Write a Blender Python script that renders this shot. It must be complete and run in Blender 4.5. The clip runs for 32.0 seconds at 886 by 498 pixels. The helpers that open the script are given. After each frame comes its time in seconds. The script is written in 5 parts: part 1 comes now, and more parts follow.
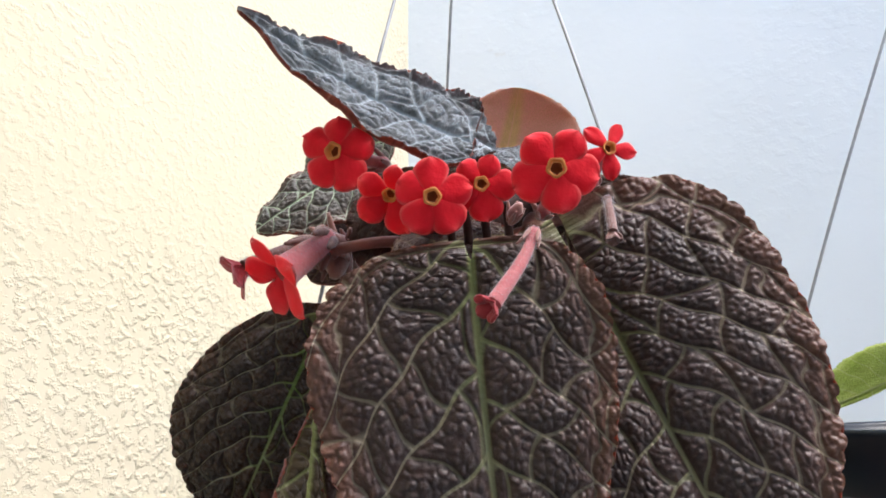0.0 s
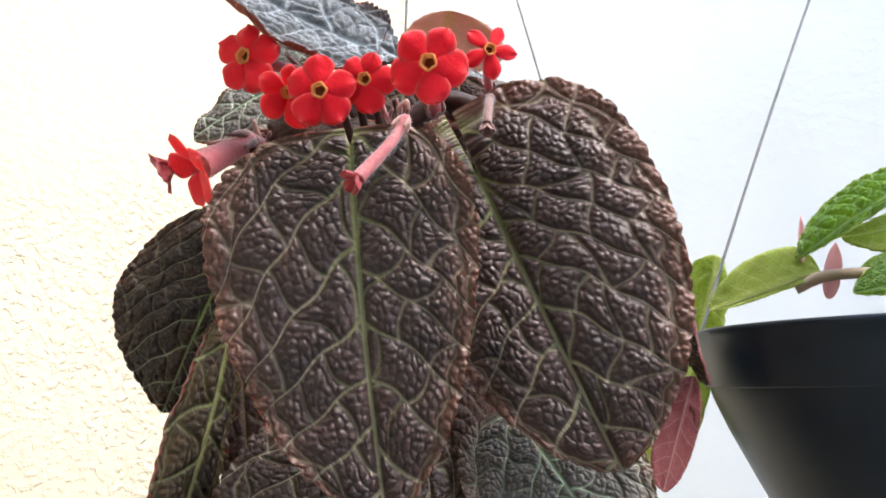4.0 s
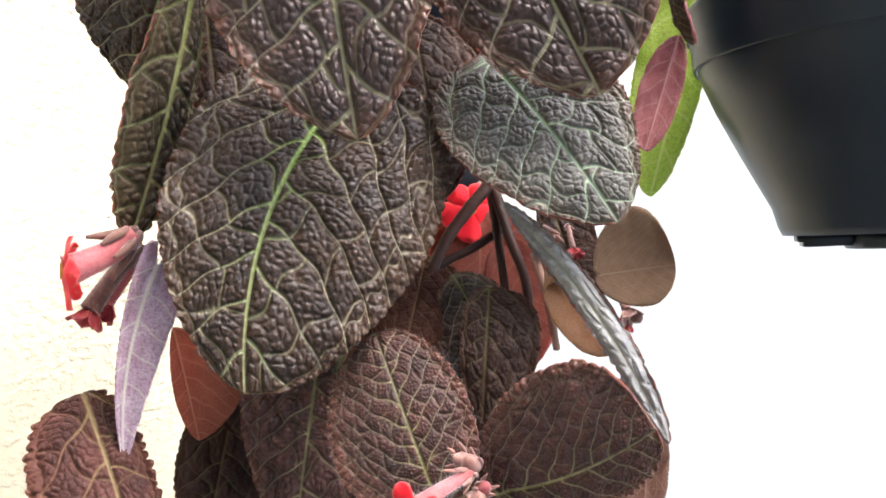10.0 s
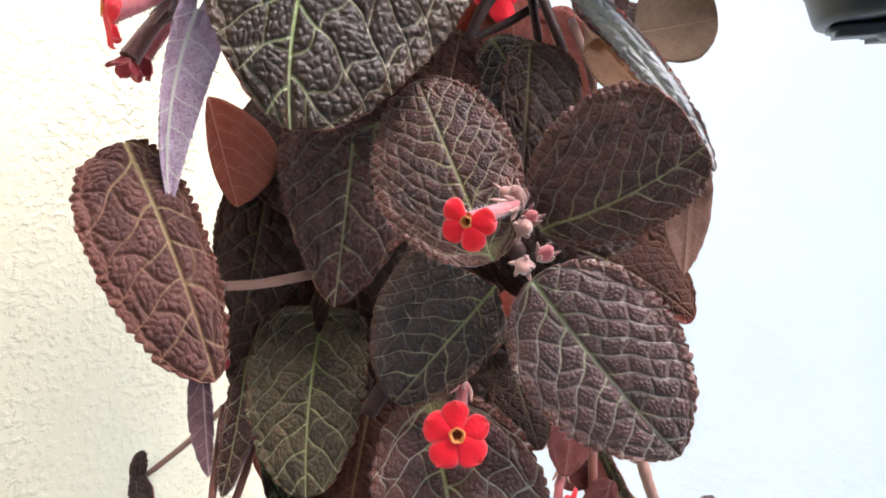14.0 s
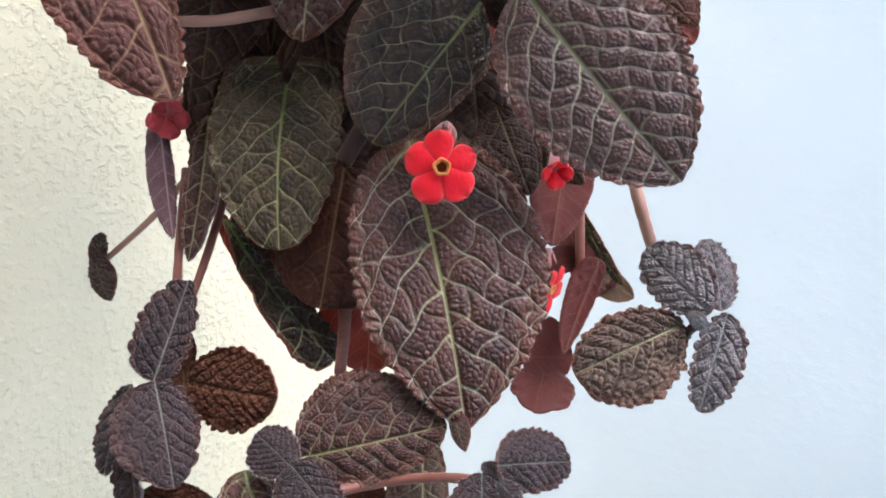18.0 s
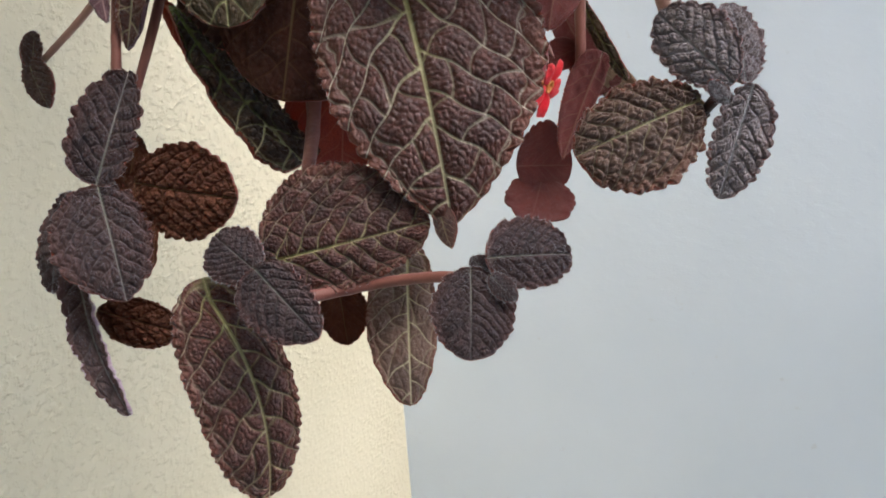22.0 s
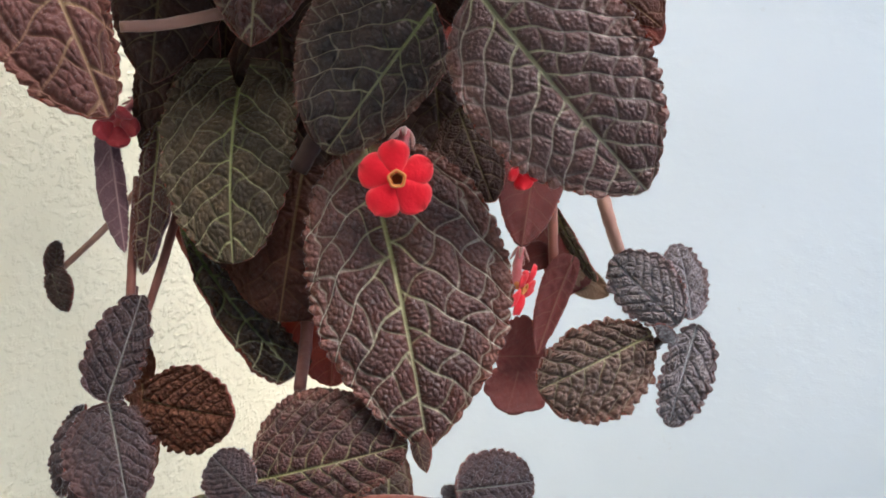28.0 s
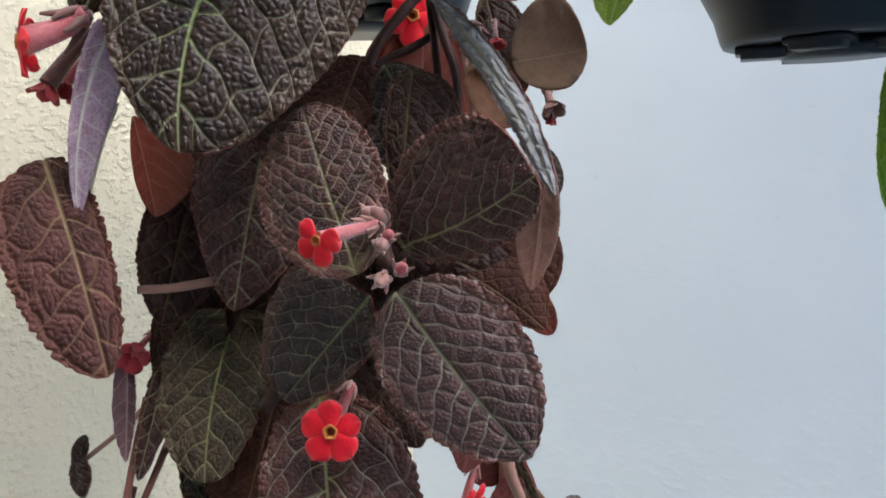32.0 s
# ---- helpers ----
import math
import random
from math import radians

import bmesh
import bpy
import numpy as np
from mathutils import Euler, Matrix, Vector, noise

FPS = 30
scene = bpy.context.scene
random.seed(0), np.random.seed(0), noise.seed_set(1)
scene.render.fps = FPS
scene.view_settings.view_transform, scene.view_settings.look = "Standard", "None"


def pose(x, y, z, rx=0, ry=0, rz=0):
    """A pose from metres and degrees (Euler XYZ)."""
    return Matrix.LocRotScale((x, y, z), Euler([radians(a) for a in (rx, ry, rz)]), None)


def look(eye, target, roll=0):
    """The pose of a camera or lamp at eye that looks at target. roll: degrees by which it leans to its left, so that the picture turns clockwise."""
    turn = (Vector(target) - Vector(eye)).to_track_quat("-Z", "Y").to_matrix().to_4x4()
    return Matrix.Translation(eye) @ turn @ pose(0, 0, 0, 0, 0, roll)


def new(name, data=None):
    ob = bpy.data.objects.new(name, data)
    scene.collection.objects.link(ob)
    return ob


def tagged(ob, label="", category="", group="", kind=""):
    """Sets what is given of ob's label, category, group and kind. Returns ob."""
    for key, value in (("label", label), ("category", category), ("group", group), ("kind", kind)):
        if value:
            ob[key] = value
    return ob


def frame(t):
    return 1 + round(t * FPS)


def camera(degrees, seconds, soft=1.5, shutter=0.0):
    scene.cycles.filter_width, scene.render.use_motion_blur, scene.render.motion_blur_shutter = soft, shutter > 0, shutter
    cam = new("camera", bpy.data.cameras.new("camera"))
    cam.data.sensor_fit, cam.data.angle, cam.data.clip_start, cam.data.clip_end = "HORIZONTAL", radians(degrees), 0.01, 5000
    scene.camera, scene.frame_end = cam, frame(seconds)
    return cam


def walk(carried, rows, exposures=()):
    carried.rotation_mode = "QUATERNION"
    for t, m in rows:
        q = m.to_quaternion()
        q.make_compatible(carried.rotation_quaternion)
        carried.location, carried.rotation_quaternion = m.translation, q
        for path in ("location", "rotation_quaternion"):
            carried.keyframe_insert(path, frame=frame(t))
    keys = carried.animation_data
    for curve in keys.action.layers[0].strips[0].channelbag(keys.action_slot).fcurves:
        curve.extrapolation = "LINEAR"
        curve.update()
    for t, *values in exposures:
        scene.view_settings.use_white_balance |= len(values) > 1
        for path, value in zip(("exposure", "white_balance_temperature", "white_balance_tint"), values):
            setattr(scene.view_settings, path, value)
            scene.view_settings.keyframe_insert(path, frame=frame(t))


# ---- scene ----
cam = camera(54.7, 32.0, soft=1.75)
METRES, EYE, TILT, LEAN, TURN = 0.46, 1.75, 11.0, 0.5, 0.0
ROWS = [
    (0.0, 0.0, 0.0, 0.0, 0.0, 0.0, 0.0),
    (0.5, 0.0112, -0.0108, -0.0091, 0.88, -0.17, 0.1),
    (1.0, 0.0272, -0.0207, -0.0175, 1.65, -0.59, 0.18),
    (1.5, 0.0451, -0.03, -0.0235, 2.17, -0.96, 0.14),
    (2.0, 0.0629, -0.0318, -0.0323, 2.66, -1.19, 0.02),
    (2.5, 0.0818, -0.0349, -0.0402, 2.93, -1.46, -0.09),
    (3.0, 0.0981, -0.0422, -0.044, 3.16, -1.78, -0.1),
    (3.5, 0.109, -0.0493, -0.0501, 3.14, -1.83, -0.17),
    (5.5, 0.1181, -0.0747, -0.0826, 3.04, -3.63, 0.09),
    (6.0, 0.1213, -0.0741, -0.0925, 3.0, -4.5, 0.2),
    (6.5, 0.1199, -0.076, -0.1027, 2.65, -5.06, 0.3),
    (7.0, 0.1238, -0.0708, -0.1227, 2.95, -5.85, 0.46),
    (7.5, 0.1295, -0.0664, -0.1388, 3.35, -7.12, 0.34),
    (8.0, 0.1282, -0.0622, -0.1542, 3.5, -8.06, 0.38),
    (8.5, 0.1236, -0.0565, -0.1701, 3.12, -9.11, 0.49),
    (9.0, 0.1245, -0.0543, -0.1842, 2.66, -10.02, 0.53),
    (9.5, 0.1311, -0.0529, -0.2007, 3.13, -10.88, 0.94),
    (10.0, 0.1328, -0.054, -0.2124, 3.11, -11.94, 1.21),
    (10.5, 0.1318, -0.0582, -0.2257, 3.47, -12.69, 1.36),
    (11.0, 0.135, -0.0569, -0.2417, 3.84, -13.55, 1.41),
    (11.5, 0.1347, -0.0569, -0.2606, 3.79, -14.51, 1.32),
    (12.0, 0.1294, -0.062, -0.278, 3.69, -15.52, 1.58),
    (12.5, 0.1197, -0.0662, -0.2948, 3.33, -16.82, 1.81),
    (13.0, 0.1124, -0.0737, -0.3024, 3.41, -17.34, 1.6),
    (13.5, 0.1031, -0.0847, -0.3167, 2.82, -16.68, 0.97),
    (15.5, 0.0909, -0.0932, -0.3773, 1.9, -18.35, 1.34),
    (16.0, 0.0911, -0.09, -0.3918, 1.52, -19.01, 1.74),
    (16.5, 0.088, -0.0866, -0.4127, 1.14, -19.92, 1.77),
    (17.0, 0.0839, -0.0864, -0.4315, 0.89, -21.0, 1.5),
    (17.5, 0.0812, -0.0836, -0.4484, 0.43, -22.13, 1.27),
    (18.0, 0.0834, -0.0804, -0.4623, 0.19, -23.26, 1.39),
    (18.5, 0.0801, -0.0802, -0.4782, -0.34, -24.26, 1.32),
    (19.0, 0.0798, -0.0728, -0.5008, -0.66, -26.03, 1.47),
    (19.5, 0.0854, -0.0618, -0.5157, -0.56, -28.05, 1.91),
    (20.0, 0.0898, -0.0503, -0.5299, -0.39, -29.58, 2.39),
    (20.5, 0.0927, -0.0387, -0.5408, -0.19, -31.09, 2.56),
    (21.0, 0.0937, -0.0332, -0.5426, -0.04, -32.27, 2.68),
    (21.5, 0.0916, -0.0336, -0.543, -0.4, -32.63, 2.75),
    (22.0, 0.0908, -0.0348, -0.5391, -0.68, -32.5, 2.79),
    (22.5, 0.0895, -0.0368, -0.5343, -0.75, -32.12, 2.51),
    (23.0, 0.0915, -0.0377, -0.5247, -0.78, -31.69, 2.24),
    (23.5, 0.0959, -0.0406, -0.5129, -0.66, -30.81, 2.27),
    (24.0, 0.1, -0.0419, -0.5072, -0.84, -29.98, 2.23),
    (24.5, 0.1032, -0.0409, -0.505, -0.76, -29.4, 2.26),
    (26.5, 0.1038, -0.0475, -0.4871, -0.85, -27.94, 2.29),
    (27.0, 0.1063, -0.0434, -0.4741, -0.71, -27.52, 2.49),
    (27.5, 0.1064, -0.0419, -0.4598, -0.56, -26.78, 2.43),
    (28.0, 0.109, -0.0475, -0.4425, -0.38, -25.75, 2.21),
    (28.5, 0.1138, -0.0527, -0.4304, -0.12, -24.7, 2.0),
    (29.0, 0.121, -0.0584, -0.4165, -0.16, -23.92, 2.18),
    (29.5, 0.1332, -0.0676, -0.3986, 0.19, -22.66, 2.58),
    (30.0, 0.1478, -0.0803, -0.3794, 0.78, -21.21, 2.73),
    (30.5, 0.1636, -0.0933, -0.3572, 1.39, -19.99, 2.38),
    (31.0, 0.1854, -0.1047, -0.3364, 2.72, -18.96, 1.58),
    (31.5, 0.2147, -0.117, -0.3202, 5.15, -17.99, 1.15),
    (32.0, 0.2342, -0.1228, -0.3045, 6.52, -17.36, 1.1),
]
EXPOSURES = [(0.0, 2.75, 6250, 11), (3.5, 3.15, 6400, 11), (6.0, 3.4, 6450, 11), (7.0, 3.6, 6450, 11), (8.0, 3.25, 6300, 10), (9.0, 3.25, 6200, 10), (10.0, 3.7, 6450, 11), (12.0, 4.0, 6550, 11), (13.0, 3.58, 6150, 10), (16.0, 3.5, 6050, 10), (17.0, 3.75, 6050, 10), (18.0, 3.3, 5850, 9), (19.0, 3.15, 6000, 10), (20.0, 2.75, 6350, 11), (24.0, 2.75, 6350, 10), (27.0, 3.2, 6250, 10), (29.0, 2.95, 6100, 10), (30.0, 3.2, 6000, 10), (32.0, 2.65, 5950, 9)]
walk(cam, [(t, pose(0, 0, EYE, TILT, LEAN, TURN) @ pose(METRES * x, METRES * y, METRES * z, 90 + pitch, roll, yaw)) for t, x, y, z, yaw, pitch, roll in ROWS], EXPOSURES)

# ---- world and light ----
world = bpy.data.worlds.new("sky")
scene.world = world
world.use_nodes = True
wn, wl = world.node_tree.nodes, world.node_tree.links
sky = wn.new("ShaderNodeTexSky")
sky.sky_type, sky.sun_disc = "NISHITA", False
SUN_UP, SUN_TURN = radians(58), radians(125)
sky.sun_elevation, sky.sun_rotation = SUN_UP, SUN_TURN
sky.air_density, sky.dust_density = 1.0, 2.0
wl.new(sky.outputs[0], wn["Background"].inputs[0])
wn["Background"].inputs[1].default_value = 0.12
sun = new("sun", bpy.data.lights.new("sun", "SUN"))
sun.data.energy, sun.data.angle, sun.data.color = 0.48, radians(32), (1.0, 0.95, 0.88)
toward = Vector((math.sin(SUN_TURN) * math.cos(SUN_UP), math.cos(SUN_TURN) * math.cos(SUN_UP), math.sin(SUN_UP)))
sun.matrix_world = look(toward * 5, (0, 0, 0))


# ---- materials ----
def nodes_of(name):
    m = bpy.data.materials.new(name)
    m.use_nodes = True
    return m, m.node_tree.nodes, m.node_tree.links, m.node_tree.nodes["Principled BSDF"]


def mix(n, l, fac, a, b):
    """A colour mix; fac, a and b are sockets or values."""
    x = n.new("ShaderNodeMix")
    x.data_type = "RGBA"
    for sock, v in ((x.inputs[0], fac), (x.inputs[6], a), (x.inputs[7], b)):
        if isinstance(v, bpy.types.NodeSocket):
            l.new(v, sock)
        elif isinstance(v, (tuple, list)):
            sock.default_value = (*v[:3], 1)
        else:
            sock.default_value = v
    return x.outputs[2]


def maths(n, l, op, a, b=0.0, clamp=False):
    x = n.new("ShaderNodeMath")
    x.operation, x.use_clamp = op, clamp
    for sock, v in zip(x.inputs, (a, b)):
        if isinstance(v, bpy.types.NodeSocket):
            l.new(v, sock)
        else:
            sock.default_value = v
    return x.outputs[0]


def noise_of(n, l, coord, scale, detail=4.0, rough=0.55):
    x = n.new("ShaderNodeTexNoise")
    x.inputs["Scale"].default_value, x.inputs["Detail"].default_value, x.inputs["Roughness"].default_value = scale, detail, rough
    l.new(coord, x.inputs["Vector"])
    return x.outputs[0]


def ramp(n, l, fac, lo, hi):
    x = n.new("ShaderNodeMapRange")
    x.inputs[1].default_value, x.inputs[2].default_value = lo, hi
    l.new(fac, x.inputs[0])
    return x.outputs[0]


def attribute(n, name):
    x = n.new("ShaderNodeAttribute")
    x.attribute_name = name
    return x.outputs["Fac"]


def bump_of(n, l, height, distance, strength=1.0, below=None):
    x = n.new("ShaderNodeBump")
    x.inputs["Strength"].default_value, x.inputs["Distance"].default_value = strength, distance
    l.new(height, x.inputs["Height"])
    if below:
        l.new(below, x.inputs["Normal"])
    return x.outputs[0]


def through_light(n, l, bsdf, colour, amount, normal=None):
    """Mixes light that shines through a thin blade into a surface."""
    tr, mx = n.new("ShaderNodeBsdfTranslucent"), n.new("ShaderNodeMixShader")
    if isinstance(colour, bpy.types.NodeSocket):
        l.new(colour, tr.inputs[0])
    else:
        tr.inputs[0].default_value = (*colour, 1)
    if normal:
        l.new(normal, tr.inputs["Normal"])
    mx.inputs[0].default_value = amount
    l.new(bsdf.outputs[0], mx.inputs[1])
    l.new(tr.outputs[0], mx.inputs[2])
    l.new(mx.outputs[0], n["Material Output"].inputs[0])


def leaf_top(name, dark, pale, vein, rib, edge, rough=0.42, fuzz=0.25, fuzz_tint=(0.75, 0.8, 0.9), glow=(0.25, 0.07, 0.03), pass_on=0.12, grain=1.0, gloss=0.5, net=0.8, fleck=0.1, fleck_tint=(0.30, 0.27, 0.29), line_up=0.92):
    m, n, l, b = nodes_of(name)
    tc, info = n.new("ShaderNodeTexCoord"), n.new("ShaderNodeObjectInfo")
    uv = tc.outputs["UV"]
    broad = noise_of(n, l, uv, 5.0, 3.0)
    fine = noise_of(n, l, uv, 42.0, 4.0, 0.65)
    col = mix(n, l, ramp(n, l, broad, 0.3, 0.72), dark, pale)
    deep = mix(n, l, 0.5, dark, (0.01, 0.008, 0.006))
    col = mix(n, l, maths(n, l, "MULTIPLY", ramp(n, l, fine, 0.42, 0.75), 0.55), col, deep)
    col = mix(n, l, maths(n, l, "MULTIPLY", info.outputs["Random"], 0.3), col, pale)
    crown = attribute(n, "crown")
    # flecks on lump tops put small highlights and pale hair into the colour
    glint_fuzz = n.new("ShaderNodeTexNoise")
    glint_fuzz.inputs["Scale"].default_value, glint_fuzz.inputs["Detail"].default_value, glint_fuzz.inputs["Roughness"].default_value = 95.0, 3.0, 0.7
    l.new(uv, glint_fuzz.inputs["Vector"])
    flecks = maths(n, l, "MULTIPLY", maths(n, l, "MULTIPLY", ramp(n, l, glint_fuzz.outputs[0], 0.51, 0.60), ramp(n, l, crown, 0.45, 0.95)), fleck)
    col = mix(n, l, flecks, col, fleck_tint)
    col = mix(n, l, maths(n, l, "MULTIPLY", attribute(n, "edge"), 0.75), col, edge)
    line = mix(n, l, attribute(n, "green"), vein, rib)
    rough_line = maths(n, l, "MULTIPLY_ADD", fine, 0.9)
    rough_line.node.inputs[2].default_value = -0.45
    cross = attribute(n, "lad")
    ladder = ramp(n, l, maths(n, l, "ADD", maths(n, l, "MINIMUM", cross, attribute(n, "loop")), rough_line), 1.25, 0.45)
    col = mix(n, l, maths(n, l, "MULTIPLY", ladder, 1.0 * net), col, mix(n, l, 0.25, line, col))
    width = maths(n, l, "MULTIPLY_ADD", attribute(n, "off_rib"), 2.2)
    width.node.inputs[2].default_value = 1.0
    along = maths(n, l, "MULTIPLY", maths(n, l, "MULTIPLY", maths(n, l, "PINGPONG", attribute(n, "lat"), 0.5), attribute(n, "band")), width)
    col = mix(n, l, maths(n, l, "MULTIPLY", ramp(n, l, maths(n, l, "ADD", along, rough_line), 1.3, 0.5), line_up), col, line)
    col = mix(n, l, ramp(n, l, attribute(n, "rib"), 1.25, 0.55), col, line)
    # hair that stands on the blisters breaks the colour up with pale specks
    speck = n.new("ShaderNodeTexNoise")
    speck.inputs["Scale"].default_value, speck.inputs["Detail"].default_value = 170.0, 2.0
    l.new(uv, speck.inputs["Vector"])
    col = mix(n, l, maths(n, l, "MULTIPLY", ramp(n, l, speck.outputs[0], 0.58, 0.72), 0.012 + 0.25 * fuzz), col, fuzz_tint)
    l.new(col, b.inputs["Base Color"])
    nb = bump_of(n, l, noise_of(n, l, uv, 70.0, 2.0, 0.5), 0.0005 * grain, 0.7)
    nb = bump_of(n, l, noise_of(n, l, uv, 190.0, 3.0, 0.7), 0.0002 * grain, 0.8, nb)
    l.new(nb, b.inputs["Normal"])
    l.new(ramp(n, l, fine, 0.2, 0.9), b.inputs["Roughness"])
    mr = b.inputs["Roughness"].links[0].from_node
    mr.inputs[3].default_value, mr.inputs[4].default_value = rough - 0.1, rough + 0.16
    b.inputs["Specular IOR Level"].default_value = gloss
    b.inputs["Sheen Weight"].default_value, b.inputs["Sheen Roughness"].default_value = fuzz, 0.45
    b.inputs["Sheen Tint"].default_value = (*fuzz_tint, 1)
    through_light(n, l, b, glow, pass_on, nb)
    return m


def leaf_under(name, flesh, pale, vein, pass_on=0.4, glow=None, edge=None):
    m, n, l, b = nodes_of(name)
    uv = n.new("ShaderNodeTexCoord").outputs["UV"]
    col = mix(n, l, ramp(n, l, noise_of(n, l, uv, 6.0), 0.3, 0.7), flesh, pale)
    if edge:
        col = mix(n, l, ramp(n, l, attribute(n, "green"), 0.45, 0.05), col, edge)
    col = mix(n, l, ramp(n, l, noise_of(n, l, uv, 60.0, 3.0), 0.45, 0.8), col, mix(n, l, 0.35, flesh, (0.03, 0.01, 0.01)))
    col = mix(n, l, maths(n, l, "MULTIPLY", ramp(n, l, maths(n, l, "MULTIPLY", maths(n, l, "PINGPONG", attribute(n, "lat"), 0.5), attribute(n, "band")), 1.2, 0.4), 0.6), col, vein)
    col = mix(n, l, maths(n, l, "MULTIPLY", ramp(n, l, attribute(n, "lad"), 1.3, 0.5), 0.35), col, vein)
    col = mix(n, l, ramp(n, l, attribute(n, "rib"), 1.3, 0.6), col, vein)
    l.new(col, b.inputs["Base Color"])
    nb = bump_of(n, l, noise_of(n, l, uv, 90.0, 3.0), 0.0006)
    l.new(nb, b.inputs["Normal"])
    b.inputs["Roughness"].default_value = 0.55
    b.inputs["Sheen Weight"].default_value = 0.25
    through_light(n, l, b, glow or col, pass_on, nb)
    return m


def plain(name, low, high, rough=0.5, scale=40.0, bump=0.0004, metal=0.0, sheen=0.0, pass_on=0.0, spec=0.5):
    m, n, l, b = nodes_of(name)
    co = n.new("ShaderNodeTexCoord").outputs["Object"]
    col = mix(n, l, ramp(n, l, noise_of(n, l, co, scale), 0.3, 0.7), low, high)
    l.new(col, b.inputs["Base Color"])
    nb = bump_of(n, l, noise_of(n, l, co, scale * 6, 3.0), bump)
    l.new(nb, b.inputs["Normal"])
    b.inputs["Roughness"].default_value, b.inputs["Metallic"].default_value = rough, metal
    b.inputs["Sheen Weight"].default_value, b.inputs["Specular IOR Level"].default_value = sheen, spec
    if pass_on:
        through_light(n, l, b, col, pass_on, nb)
    return m


SIENNA_UNDER = leaf_under("leaf_sienna_underside", (0.20, 0.085, 0.052), (0.28, 0.125, 0.078), (0.34, 0.18, 0.12), 0.45)
RED_UNDER = leaf_under("leaf_red_underside", (0.22, 0.030, 0.016), (0.32, 0.060, 0.026), (0.34, 0.12, 0.07), 0.5)
TAN_UNDER = leaf_under("leaf_tan_underside", (0.25, 0.14, 0.075), (0.33, 0.2, 0.11), (0.36, 0.24, 0.15), 0.5)
ROSE_UNDER = leaf_under("leaf_rose_underside", (0.25, 0.05, 0.06), (0.33, 0.09, 0.09), (0.42, 0.20, 0.19), 0.4)
VIOLET_UNDER = leaf_under("leaf_violet_underside", (0.36, 0.20, 0.27), (0.58, 0.45, 0.54), (0.62, 0.58, 0.50), 0.35)
LIME_UNDER = leaf_under("leaf_lime_underside", (0.38, 0.48, 0.07), (0.48, 0.56, 0.12), (0.56, 0.60, 0.24), 0.6)
BLUSH_UNDER = leaf_under("leaf_blush_underside", (0.52, 0.42, 0.18), (0.6, 0.48, 0.2), (0.6, 0.42, 0.26), 0.7, edge=(0.64, 0.36, 0.29))
PLUM_UNDER = leaf_under("leaf_plum_underside", (0.13, 0.055, 0.068), (0.21, 0.10, 0.12), (0.36, 0.22, 0.22), 0.35)
MAROON_UNDER = leaf_under("leaf_maroon_underside", (0.125, 0.014, 0.010), (0.185, 0.027, 0.019), (0.2, 0.07, 0.045), 0.45)
ORANGE_UNDER = leaf_under("leaf_orange_underside", (0.33, 0.075, 0.038), (0.44, 0.12, 0.06), (0.5, 0.22, 0.13), 0.5)
OCHRE_UNDER = leaf_under("leaf_ochre_underside", (0.26, 0.12, 0.05), (0.38, 0.20, 0.08), (0.3, 0.15, 0.07), 0.5)
PINK_UNDER = leaf_under("leaf_pink_underside", (0.85, 0.50, 0.50), (0.90, 0.60, 0.60), (0.85, 0.5, 0.5), 0.7, (0.92, 0.62, 0.62))
BROWN = leaf_top("leaf_brown", (0.0105, 0.0052, 0.0042), (0.055, 0.0265, 0.0205), (0.37, 0.31, 0.22), (0.20, 0.22, 0.085), (0.15, 0.06, 0.034), 0.36, 0.0, gloss=0.44, net=0.75, fleck=0.1, fleck_tint=(0.32, 0.28, 0.28), pass_on=0.05, glow=(0.2, 0.08, 0.05))
DEEP = leaf_top("leaf_deep_brown", (0.0084, 0.00422, 0.00252), (0.0425, 0.0212, 0.0105), (0.31, 0.27, 0.18), (0.17, 0.25, 0.065), (0.06, 0.03, 0.016), 0.27, 0.0, gloss=0.31, net=0.7, fleck=0.02, fleck_tint=(0.26, 0.28, 0.28), pass_on=0.05, glow=(0.16, 0.09, 0.03))
OLIVE = leaf_top("leaf_olive", (0.0172, 0.0123, 0.00627), (0.082, 0.0535, 0.025), (0.27, 0.25, 0.15), (0.20, 0.22, 0.07), (0.075, 0.05, 0.026), 0.38, 0.02, gloss=0.21, fleck=0.16, fleck_tint=(0.28, 0.24, 0.16), net=0.45, pass_on=0.06)
SILVER = leaf_top("leaf_silver_green", (0.028, 0.025, 0.02), (0.105, 0.098, 0.08), (0.42, 0.48, 0.36), (0.34, 0.48, 0.29), (0.13, 0.075, 0.048), 0.36, 0.03, gloss=0.55, fleck=0.15, fleck_tint=(0.30, 0.34, 0.30), net=0.7)
FUZZY = leaf_top("leaf_young_fuzzy", (0.015, 0.008, 0.0072), (0.062, 0.031, 0.028), (0.22, 0.20, 0.20), (0.20, 0.20, 0.16), (0.085, 0.034, 0.027), 0.5, 0.12, (0.62, 0.70, 0.85), gloss=0.3, net=0.15, fleck=0.3, fleck_tint=(0.3, 0.3, 0.36), line_up=0.3)
ROSY = leaf_top("leaf_rosy_brown", (0.0201, 0.00605, 0.00445), (0.086, 0.0285, 0.0205), (0.31, 0.25, 0.18), (0.27, 0.26, 0.11), (0.125, 0.043, 0.027), 0.28, 0.04, gloss=0.32, net=0.55, fleck=0.12, fleck_tint=(0.34, 0.23, 0.21), pass_on=0.06)
